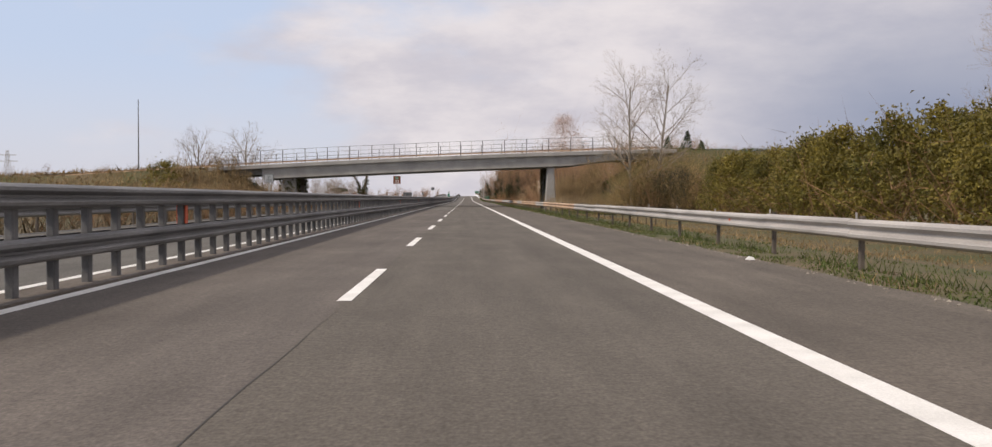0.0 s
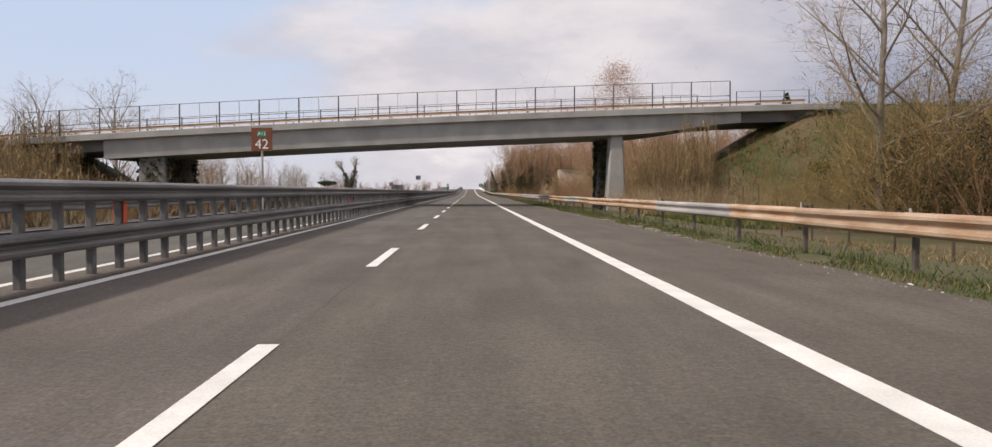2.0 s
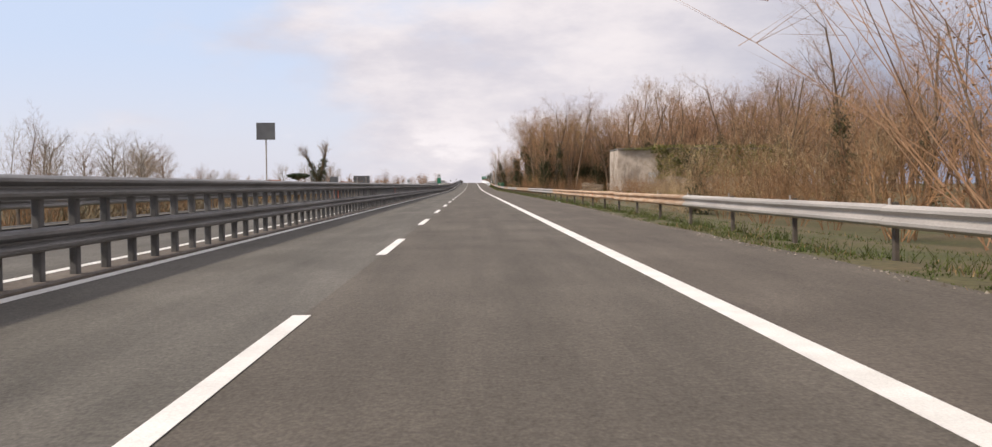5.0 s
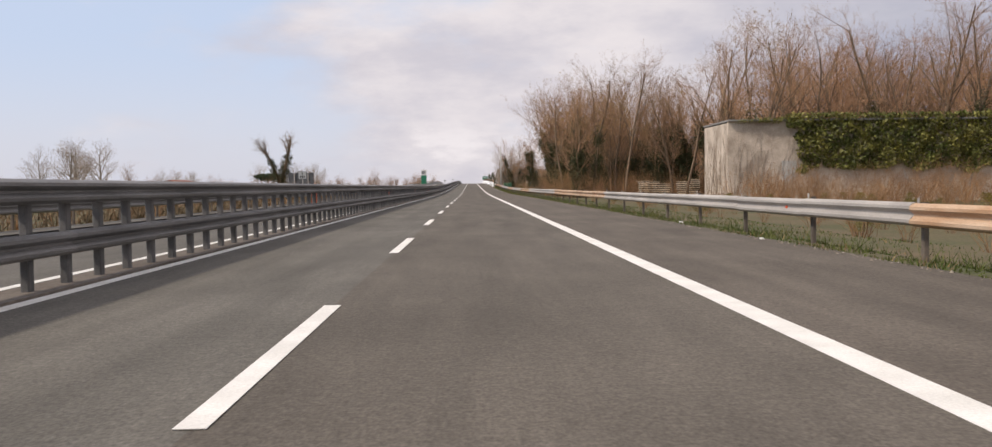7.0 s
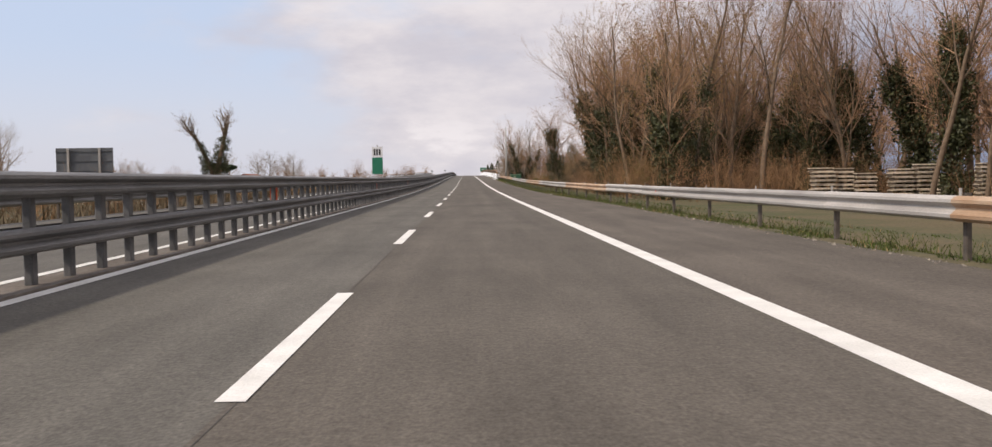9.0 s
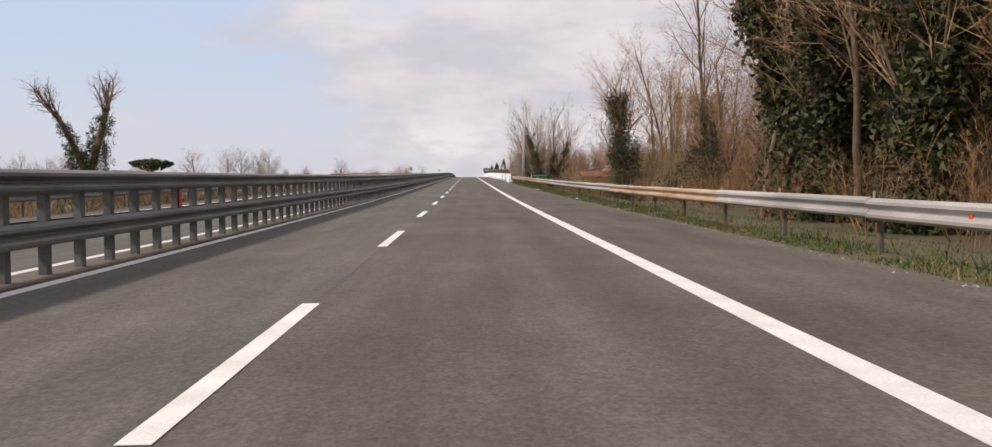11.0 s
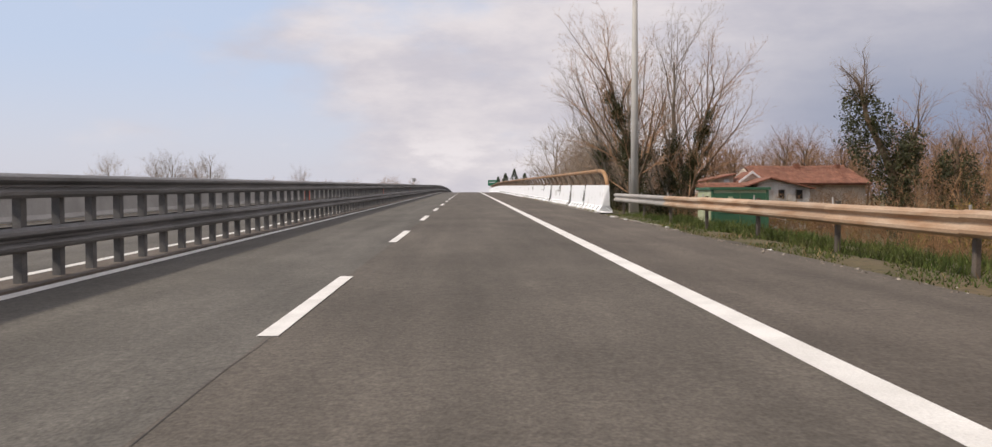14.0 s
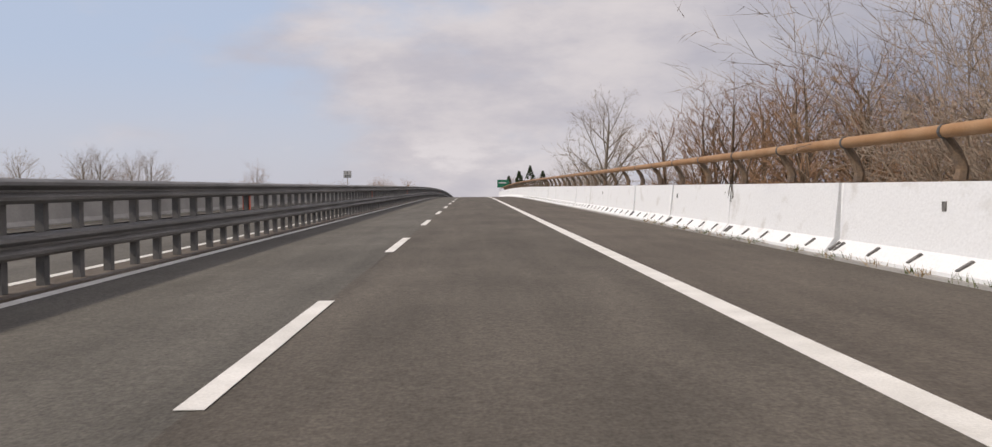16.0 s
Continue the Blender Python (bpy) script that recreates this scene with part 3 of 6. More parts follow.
    for y, n, drop in ((457.4, 90, 0.75), (463.6, 150, 1.0), (469.8, 60, 0.6), (476.0, 170, 1.05), (482.2, 40, 0.4), (494.6, 30, 0.35)):
        vine = Geo()
        for k in range(5):
            z, yy, pts = 1.15 if k < 3 else 0.55, y - 0.02 + r.gauss(0, 0.05), []
            while z > 1.15 - drop * r.uniform(0.9, 1.3) and z > 0.05:
                face = 0.0 if z < 0.08 else 0.8 * (z - 0.08) if z < 0.28 else 0.16 + 0.093 * (z - 0.28)
                pts.append((X_WALL + face - 0.02, yy, road_z(yy) + z))
                z, yy = z - 0.11, yy + r.gauss(0, 0.035)
            if len(pts) > 2:
                vine.tube(pts, [0.011] * len(pts), 3)
                for _ in range(n // 9):
                    q = Vector(r.choice(pts)) + Vector((r.uniform(-0.06, 0.0), r.gauss(0, 0.07), r.gauss(0, 0.05)))
                    vine.leaf(q, r.uniform(0.025, 0.05), r)
        part("creeper", vine, CREEPER, top, "dark dry creeper")
    for mat, seed in ((GRASS, 5), (STRAW, 6)):
        weed, r = Geo(), random.Random(seed)
        for y in [452.2 + 1.3 * i + r.uniform(-0.6, 0.6) for i in range(40)]:
            for _ in range(r.randint(8, 30)):
                q = Vector((X_WALL - 0.05 + r.gauss(0, 0.035), y + r.gauss(0, 0.16), road_z(y)))
                weed.sliver(q, q + Vector((r.gauss(0, 0.05), r.gauss(0, 0.05), r.uniform(0.04, 0.15))), 0.009, r)
        tagged(part("weed_growth", weed, mat, top), kind="stuff")
    scuff = Geo()
    for _ in range(60):
        f = r.random()
        y, z = 470.2 + 3.2 * f + r.gauss(0, 0.12), 1.0 - 0.42 * f + r.gauss(0, 0.08)
        face = X_WALL + 0.16 + 0.093 * (z - 0.28) - 0.004
        w, h = r.uniform(0.05, 0.35), r.uniform(0.01, 0.06)
        scuff.face((face, y - w, road_z(y) + z), (face, y - w * 0.3, road_z(y) + z - h), (face, y + w, road_z(y) + z - 0.13 * w), (face, y + w * 0.2, road_z(y) + z + h))
    tagged(part("scuffing", scuff, SCUFF, top, "grey scuffs where the whitewash is worn"), kind="stuff")


parapet()

# ---- overpass ----
def overpass():
    top = thing("overpass", "grey concrete road overpass on columns with a mesh railing", "bridge")
    X0, X1 = -34.0, 28.0

    def along(profile, x0, x1, n=22, taper=None):
        """profile: (offset in y, offset in z) carried along the bridge; taper lifts the underside."""
        g, k = Geo(), len(profile)
        for j in range(n + 1):
            x = x0 + (x1 - x0) * j / n
            lift = taper(x) if taper else 0.0
            g.v += [(x, BRIDGE_Y + dy, deck_z(x) + dz + (lift if dz < 0.5 else 0.0)) for dy, dz in profile]
        g.f = [(j * k + i, j * k + (i + 1) % k, (j + 1) * k + (i + 1) % k, (j + 1) * k + i) for j in range(n) for i in range(k)]
        g.f += [tuple(reversed(range(k))), tuple(n * k + i for i in range(k))]
        return g

    def end_rise(x):
        return 0.60 * smoothstep(12.5, 20.6, x)

    part("girder", along([(0.42, 0), (10.4, 0), (10.5, 1.42), (0.35, 1.42)], -27.0, 20.6, 48, end_rise), CONCRETE, top)
    # end spans take the darker concrete as well
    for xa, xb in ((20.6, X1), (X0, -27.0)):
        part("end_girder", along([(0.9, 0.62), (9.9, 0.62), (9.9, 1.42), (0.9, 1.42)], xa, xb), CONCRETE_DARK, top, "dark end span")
    part("deck_slab", along([(0, 1.42), (10.9, 1.42), (10.9, 1.84), (10.55, 1.91), (0.35, 1.91), (0, 1.84)], X0, X1), CONCRETE, top, "pale slab edge")
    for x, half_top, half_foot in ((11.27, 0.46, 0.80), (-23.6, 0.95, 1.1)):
        # rear and far columns get the dark copy, shade painted into the colour
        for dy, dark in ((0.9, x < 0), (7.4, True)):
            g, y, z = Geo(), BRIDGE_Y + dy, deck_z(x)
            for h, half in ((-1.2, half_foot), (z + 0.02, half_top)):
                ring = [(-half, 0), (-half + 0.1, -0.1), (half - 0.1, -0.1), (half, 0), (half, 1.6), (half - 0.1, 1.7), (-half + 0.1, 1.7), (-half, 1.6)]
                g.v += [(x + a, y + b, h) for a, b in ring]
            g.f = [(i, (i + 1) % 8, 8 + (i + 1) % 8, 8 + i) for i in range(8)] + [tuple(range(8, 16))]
            part("column", g, CONCRETE_DARK if dark else CONCRETE, top, "column with the deck's shade in its darker colour" if dark else "pale tapering column")
    # ivy over the rear column and on the far pair
    r, lv = random.Random(61), Geo()
    for cx, cy, w, d, n in ((11.2, BRIDGE_Y + 8.2, 0.72, 1.5, 2400), (-23.6, BRIDGE_Y + 1.7, 1.3, 1.4, 1500), (-23.6, BRIDGE_Y + 8.2, 1.3, 1.4, 1300)):
        for _ in range(n):
            z = -0.8 + (deck_z(cx) + 0.7) * r.random()
            a = r.uniform(0, 6.3)
            k = 0.78 + 0.3 * r.random()
            lv.leaf((cx + math.cos(a) * w * k, cy + math.sin(a) * d * 0.75 * k, z), r.uniform(0.10, 0.2), r)
    part("ivy", lv, IVY, top, "dark ivy over the columns")
    # abutments, their shade put into the darker concrete colour
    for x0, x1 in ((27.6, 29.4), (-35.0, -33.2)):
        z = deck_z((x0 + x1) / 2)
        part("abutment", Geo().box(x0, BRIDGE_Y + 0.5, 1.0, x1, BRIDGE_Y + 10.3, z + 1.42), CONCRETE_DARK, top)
    # crash rail, handrail bars, heavy and slender posts on both edges
    heavy = Geo().box(-0.045, -0.04, 0, 0.045, 0.04, 1.86, 0.01).mesh("railing_post", STEEL_POST)
    slim = Geo().box(-0.018, -0.018, 0, 0.018, 0.018, 1.84).mesh("railing_stay", STEEL)
    stub = Geo().box(-0.03, -0.05, 0, 0.03, 0.05, 0.30).mesh("rail_stub", STEEL_POST)
    for dy in (0.45, 10.4):
        part("crash_rail", along([(dy, 2.04), (dy + 0.03, 2.08), (dy + 0.05, 2.13), (dy + 0.03, 2.18), (dy, 2.24), (dy + 0.08, 2.24), (dy + 0.08, 2.04)], X0 - 30, X1 - 2.5, 36),
             STEEL_TAN, top, "tan steel crash rail")
        side = dy - 0.28 if dy < 5 else dy + 0.28
        for dz, h in ((2.31, 0.03), (2.62, 0.045), (3.72, 0.04)):
            part("railing_bar", along([(side, dz), (side + 0.03, dz), (side + 0.03, dz + h), (side, dz + h)], -33.0, 19.7), STEEL_POST, top)
        for i in range(18):
            x = 19.7 - 2.93 * i
            part("railing_post", heavy, STEEL_POST, top, at=Matrix.Translation((x, BRIDGE_Y + side, deck_z(x) + 1.88)))
            part("railing_stay", slim, STEEL, top, at=Matrix.Translation((x - 1.465, BRIDGE_Y + side, deck_z(x - 1.465) + 1.9)))
            for k in (0.5, 1.95):
                part("rail_stub", stub, STEEL_POST, top, at=Matrix.Translation((x - k, BRIDGE_Y + dy + 0.14, deck_z(x - k) + 1.88)))
    for dz in (2.45, 2.9):
        part("railing_bar", along([(0.2, dz), (0.23, dz), (0.23, dz + 0.035), (0.2, dz + 0.035)], 20.2, 25.7, 6), STEEL, top)
    for x in (20.2, 22.0, 23.8, 25.7):
        part("railing_post", Geo().box(-0.03, -0.03, 0, 0.03, 0.03, 1.05), STEEL_POST, top, at=Matrix.Translation((x, BRIDGE_Y + 0.2, deck_z(x) + 1.88)))
    # fine mesh of the railing
    g = Geo()
    for i in range(263):
        x = -33.0 + 0.2 * i
        z = deck_z(x) + 1.95
        g.box(x - 0.003, BRIDGE_Y + 0.19, z, x + 0.003, BRIDGE_Y + 0.195, z + 1.78)
    tagged(part("railing_mesh", g, STEEL, top), kind="stuff")


overpass()


def overpass_road():
    """The side road that crosses on the overpass and runs along its embankments."""
    g = Geo()
    xs = [-400, -150, -90, -60, -45, -36] + [-34 + 4 * i for i in range(16)] + [28, 31, 34, 45, 70, 120, 250, 500]
    for x in xs:
        y = BRIDGE_Y + 5.45
        z = deck_z(x) + 1.96 if -34 <= x <= 28 else max(land(x, y) + 0.06, 0.1)
        g.v += [(x, y - 3.6, z), (x, y + 3.6, z), (x, y + 3.6, z - 0.05), (x, y - 3.6, z - 0.05)]
    g.f = [(4 * j + i, 4 * j + (i + 1) % 4, 4 * j + 4 + (i + 1) % 4, 4 * j + 4 + i) for j in range(len(xs) - 1) for i in range(4)]
    single("road_overpass", g, ASPHALT_OLD, "grey asphalt of the side road over the bridge", "road", kind="structure")


overpass_road()

# ---- plants ----
def segs_spray(plan):
    """How many side twigs the last limbs of a plan carry."""
    return plan[-1][2]


SKELETON = []


def branch(g, rng, start, way, length, radius, depth, plan, tips):
    """One limb with its side limbs; plan[depth]: sides, segments, children, first, angle, shrink."""
    sides, segs, kids, first, angle, shrink, droop = plan[depth]
    points, radii, p, w = [start], [radius], Vector(start), Vector(way)
    for s in range(segs):
        bend = 0.06 if depth == 0 and sides > 4 else 0.12
        w = (w + Vector((rng.gauss(0, bend), rng.gauss(0, bend), rng.gauss(0, 0.08) + droop))).normalized()
        p = p + w * (length / segs)
        points.append(p.copy())
        radii.append(radius * (1 - 0.82 * (s + 1) / segs) if depth else radius * (1 - 0.72 * (s + 1) / segs))
    if depth + 1 >= len(plan):
        twigs = g[1]
        twigs.sliver(points[0], points[-1], radius, rng)
        for _ in range(segs_spray(plan)):
            q = points[0].lerp(points[-1], rng.uniform(0.1, 0.8))
            to = (w + Vector((rng.gauss(0, 0.45), rng.gauss(0, 0.45), rng.gauss(0.1, 0.4)))).normalized()
            twigs.sliver(q, q + to * length * rng.uniform(0.35, 0.75), radius * 0.8, rng)
        tips.append(points[-1])
        return points
    g[0 if depth < 2 else 1].tube(points, radii, sides)
    if depth < 2:
        SKELETON.append(points)
    spin = rng.uniform(0, 6.3)
    for c in range(kids):
        f = first + (1 - first) * (c + rng.random()) / kids
        at = f * segs
        i = min(int(at), segs - 1)
        q = points[i].lerp(points[i + 1], at - i)
        axis = (points[i + 1] - points[i]).normalized()
        spin += 2.4 + rng.uniform(-0.5, 0.5)
        out = axis.orthogonal().normalized()
        out = (Matrix.Rotation(spin, 3, axis) @ out).normalized()
        a = radians(angle + rng.uniform(-12, 12))
        side_way = (axis * math.cos(a) + out * math.sin(a)).normalized()
        r = max(radii[i] * 0.48, 0.006)
        branch(g, rng, q, side_way, length * shrink * (1.15 - 0.55 * f) * rng.uniform(0.75, 1.2), r, depth + 1, plan, tips)
    return points


def tree_meshes(seed, height, radius, kind, bark, ivy=0.0, buds=0, wide=0.05, reach=0.85, fine=1.0, limb_ivy=0.0):
    """Meshes of one bare tree: trunk, twigs, and ivy or young leaves if it has them."""
    rng = random.Random(seed)
    g, tips = [Geo(), Geo()], []
    plans = {
        "tall": ((8, 7, 15, 0.30, 30, 0.60, 0.03), (4, 4, 9, 0.15, 33, 0.48, 0.08), (3, 1, 7, 0.12, 36, 0.60, 0.05), (3, 1, 3, 0, 0, 0, 0.03)),
        "spread": ((7, 6, 15, 0.20, 42, 0.62, 0.05), (4, 3, 8, 0.20, 38, 0.48, 0.07), (3, 1, 6, 0.12, 38, 0.55, 0.04), (3, 1, 3, 0, 0, 0, 0.0)),
        "thin": ((6, 7, 14, 0.22, 28, 0.46, 0.04), (3, 3, 7, 0.15, 34, 0.50, 0.07), (3, 1, 4, 0.20, 36, 0.60, 0.03), (3, 1, 3, 0, 0, 0, 0.0)),
        "far": ((5, 5, 13, 0.20, 34, 0.55, 0.04), (3, 2, 9, 0.15, 36, 0.52, 0.06), (3, 1, 4, 0, 0, 0, 0.0)),
        "fan": ((7, 8, 16, 0.14, 27, 0.60, 0.03), (4, 4, 8, 0.12, 28, 0.42, 0.08), (3, 2, 7, 0.10, 32, 0.55, 0.06), (3, 1, 3, 0, 0, 0, 0.02)),
        "open": ((8, 9, 10, 0.34, 38, 0.42, 0.05), (5, 4, 7, 0.20, 38, 0.50, 0.07), (3, 2, 7, 0.10, 38, 0.58, 0.04), (3, 1, 4, 0, 0, 0, 0.0)),
        "airy": ((8, 8, 16, 0.26, 46, 0.46, 0.06), (4, 4, 9, 0.20, 38, 0.48, 0.07), (3, 2, 7, 0.12, 38, 0.58, 0.04), (3, 1, 4, 0, 0, 0, 0.0)),
    }
    height *= {"tall": 0.74, "thin": 0.80, "far": 0.80, "spread": 0.85, "fan": 0.70, "open": 0.84, "airy": 0.84}.get(kind, 0.92)
    SKELETON.clear()
    points = branch(g, rng, Vector((0, 0, -0.3)), Vector((rng.gauss(0, 0.05), rng.gauss(0, 0.05), 1)), height, radius, 0, plans[kind], tips)
    out = {"trunk": g[0].mesh("trunk", bark, True), "crown": g[1].mesh("crown", TWIG_PALE if bark is BARK_PALE else TWIG)}
    if ivy:
        leaves = Geo()
        for c in range(int(24 * ivy)):
            h = rng.random() * reach
            at = h * (len(points) - 1)
            i = min(int(at), len(points) - 2)
            a, r = rng.uniform(0, 6.3), radius + height * wide * rng.random() ** 0.7 * (1.15 - 0.75 * h / reach)
            q = points[i].lerp(points[i + 1], at - i) + Vector((math.cos(a) * r, math.sin(a) * r, 0))
            spread = rng.uniform(0.18, 0.42) * (0.68 if fine < 0.6 else 1.0)
            for _ in range(int(62 / fine)):
                leaves.leaf(q + Vector((rng.gauss(0, spread), rng.gauss(0, spread), rng.gauss(-0.1, spread * 1.2))), rng.uniform(0.08, 0.15) * fine, rng)
        limbs = [pts for pts in SKELETON if pts is not points]
        for c in range(int(24 * limb_ivy)):
            pts, at = rng.choice(limbs), rng.random() * 0.6
            at *= len(pts) - 1
            q = pts[int(at)].lerp(pts[int(at) + 1], at - int(at))
            if q.z > reach * height:
                continue
            spread = rng.uniform(0.14, 0.32) * (0.68 if fine < 0.6 else 1.0)
            for _ in range(int(46 / fine)):
                leaves.leaf(q + Vector((rng.gauss(0, spread), rng.gauss(0, spread), rng.gauss(-0.1, spread * 1.4))), rng.uniform(0.07, 0.13) * fine, rng)
        out["ivy"] = leaves.mesh("ivy", IVY)
    if buds:
        leaves = Geo()
        for _ in range(buds):
            q = rng.choice(tips)
            leaves.leaf(q + Vector((rng.gauss(0, 0.2), rng.gauss(0, 0.2), rng.gauss(0, 0.2))), rng.uniform(0.05, 0.10), rng)
        out["young_leaves"] = leaves.mesh("young_leaves", BUD)
    return out


def ivy_tree(seed, limbs, sprouts, spread=1.0, length=3.0, bark=None):
    """A tree drowned in ivy. limbs: (points, radii, ivy widths) along each; sprouts: bare branches at each limb's end."""
    rng, g, leaves, tips = random.Random(seed), [Geo(), Geo()], Geo(), []
    plan = ((4, 4, 7, 0.15, 36, 0.52, 0.05), (3, 2, 6, 0.15, 38, 0.55, 0.04), (3, 1, 2, 0, 0, 0, 0.0))
    for k, (points, radii, widths) in enumerate(limbs):
        pts = [Vector(p) for p in points]
        g[0].tube(pts, radii, 8)
        for j in range(len(pts) - 1):
            ln = (pts[j + 1] - pts[j]).length
            for c in range(int(ln * (widths[j] + widths[j + 1]) * 15)):
                f = rng.random()
                q, w = pts[j].lerp(pts[j + 1], f), widths[j] + (widths[j + 1] - widths[j]) * f
                a = rng.uniform(0, 6.3)
                w *= (0.30 + 0.85 * rng.random() ** 0.6) * (1 + 0.5 * noise.noise((q.z * 0.9 + seed, math.cos(a) * 1.3, math.sin(a) * 1.3 + k)))
                q = q + Vector((math.cos(a) * w, math.sin(a) * w, 0))
                sd = rng.uniform(0.10, 0.24)
                for _ in range(26):
                    leaves.leaf(q + Vector((rng.gauss(0, sd), rng.gauss(0, sd), rng.gauss(-0.08, sd * 1.2))), rng.uniform(0.055, 0.115), rng)
        way = (pts[-1] - pts[-2]).normalized()
        for c in range(sprouts[k]):
            at = pts[-1].lerp(pts[-2], 0.0 if c == 0 else rng.random())
            to = (way + spread * Vector((rng.gauss(0, 0.5), rng.gauss(0, 0.5), rng.uniform(0.0, 0.5)))).normalized()
            branch([g[0], g[1], g[1]], rng, at, to, length * rng.uniform(0.6, 1.1), max(0.03, radii[-1] * 0.7), 0, plan, tips)
    return {"trunk": g[0].mesh("trunk", bark or BARK, True), "crown": g[1].mesh("crown", TWIG_PALE), "ivy": leaves.mesh("ivy", IVY)}


def plant(meshes, x, y, turn, size, label, category="tree", group="", name="tree", lean=0.0, sink=0.0):
    top = thing(name, label, category, group)
    top.matrix_basis = Matrix.Translation((x, y, land(x, y) - sink)) @ Matrix.Rotation(lean, 4, "Y") @ Matrix.Rotation(turn, 4, "Z") @ Matrix.Scale(size, 4)
    for key, me in meshes.items():
        part(key, me, None, top)
    return top


TALL = [tree_meshes(11 + i, 17, 0.20, "tall", BARK, buds=(0, 1800, 0, 2600)[i]) for i in range(4)]
FAN = [tree_meshes(241 + i, 17, 0.17, "fan", BARK, buds=(1700, 800, 0)[i]) for i in range(3)]
FAN_IVY = [tree_meshes(251 + i, 17, 0.18, "fan", BARK, ivy=4.0 + 0.8 * i, wide=0.045 + 0.012 * i, reach=(0.5, 0.72, 0.9)[i], fine=1.15, limb_ivy=(2.5, 4.5, 3.0)[i], buds=(800, 0, 500)[i]) for i in range(3)]
OPEN = [tree_meshes(261 + i, 17, 0.17, "open", BARK, ivy=(0, 1.6, 0, 0)[i], wide=0.03, reach=0.6, fine=0.7, buds=(0, 0, 600, 0)[i]) for i in range(4)]
THIN = [tree_meshes(51 + i, 12, 0.11, "thin", BARK_PALE if i else BARK) for i in range(3)]
SPREAD = [tree_meshes(71 + i, 9.2, 0.22, "spread", BARK_PALE) for i in range(2)]
POPLAR = [tree_meshes(81 + i, 16, 0.19, "airy", BARK_PALE) for i in range(2)]
FAR = [tree_meshes(85 + i, 9, 0.16, "far", BARK) for i in range(3)]


def shrub_mesh(seed, height, width, stems, mat, leafy=0, name="brushwood", big=1.0, leaf_mat=None):
    rng, g = random.Random(seed), Geo()
    for _ in range(stems):
        a, r = rng.uniform(0, 6.3), width * rng.random() ** 0.5 * 0.5
        p = Vector((math.cos(a) * r, math.sin(a) * r, -0.1))
        w = Vector((math.cos(a) * 0.5 + rng.gauss(0, 0.35), math.sin(a) * 0.5 + rng.gauss(0, 0.35), 1.0)).normalized()
        h = height * rng.uniform(0.45, 1.0)
        pts = [p]
        for s in range(3):
            w = (w + Vector((rng.gauss(0, 0.22), rng.gauss(0, 0.22), -0.06 * s))).normalized()
            pts.append(pts[-1] + w * h / 3)
        g.tube(pts, [0.022, 0.016, 0.011, 0.004], 3)
        for _ in range(4):
            q = pts[rng.randint(1, 3)]
            ww = Vector((rng.gauss(0, 1), rng.gauss(0, 1), rng.uniform(0.0, 1.2))).normalized()
            g.tube([q, q + ww * h * rng.uniform(0.15, 0.35)], [0.010, 0.003], 3)
    out = {name: g.mesh(name, mat)}
    if leafy:
        lv = Geo()
        for c in range(leafy // 30):
            a, f = rng.uniform(0, 6.3), rng.random() ** 0.6
            r = width * 0.52 * rng.random() ** 0.5 * (1.15 - f ** 2.5)
            q, spread = Vector((math.cos(a) * r, math.sin(a) * r, height * (0.08 + 0.84 * f))), rng.uniform(0.11, 0.23) * width / 2.4
            for _ in range(30):
                lv.leaf(q + Vector((rng.gauss(0, spread), rng.gauss(0, spread), rng.gauss(0, spread * 0.8))), rng.uniform(0.06, 0.12) * big, rng)
        out["leaves"] = lv.mesh("leaves", leaf_mat or HEDGE)
    return out


def bush_mesh(seed, height, stems, mat, full=True, lean=0.75, leaves=0, leaf_mat=None, fine=False):
    """A bush: several stems from one stool, each with side twigs, and leaves if it has them."""
    rng, g, tips = random.Random(seed), [Geo(), Geo()], []
    plan = ((3, 3, 8, 0.10, 32, 0.48, 0.04), (3, 1, 4, 0.12, 36, 0.62, 0.03), (3, 1, 2, 0, 0, 0, 0.0)) if full else \
        ((3, 3, 7, 0.15, 38, 0.45, 0.0), (3, 1, 2, 0, 0, 0, 0.0))
    if fine:
        plan = ((3, 4, 10, 0.06, 32, 0.40, 0.03), (3, 1, 7, 0.1, 36, 0.55, 0.03), (3, 1, 2, 0, 0, 0, 0.0))
    both = [g[0], g[0]]
    for i in range(stems):
        a = 2 * math.pi * (i + rng.random()) / stems
        tilt = rng.uniform(0.05, lean)
        start = Vector((math.cos(a) * 0.35 * rng.random(), math.sin(a) * 0.35 * rng.random(), -0.1))
        branch(both, rng, start, Vector((math.cos(a) * tilt, math.sin(a) * tilt, 1)).normalized(), height * rng.uniform(0.6, 1.0), 0.016, 0, plan, tips)
    out = {"brushwood": g[0].mesh("brushwood", mat)}
    if leaves:
        lv = Geo()
        for _ in range(leaves):
            q = rng.choice(tips)
            lv.leaf(q + Vector((rng.gauss(0, 0.22), rng.gauss(0, 0.22), rng.gauss(-0.12, 0.2))), rng.uniform(0.017, 0.032), rng)
        out["leaves"] = lv.mesh("leaves", leaf_mat)
    return out


BRUSHES = [bush_mesh(91 + i, 3.0, 8, BRUSH) for i in range(3)]
THICKETS = [bush_mesh(431 + i, 6.4, 10, TWIG, lean=0.6, fine=True) for i in range(2)]
THICKETS_PALE = [bush_mesh(441 + i, 6.4, 10, TWIG_PALE, lean=0.75, fine=True) for i in range(2)]
THICKETS_TAN = [bush_mesh(451 + i, 5.0, 11, TAN_SCRUB, lean=0.8, fine=True) for i in range(2)]
BRAMBLES = [bush_mesh(461 + i, 2.6, 14, TAN_SCRUB, full=False, lean=1.1) for i in range(2)]
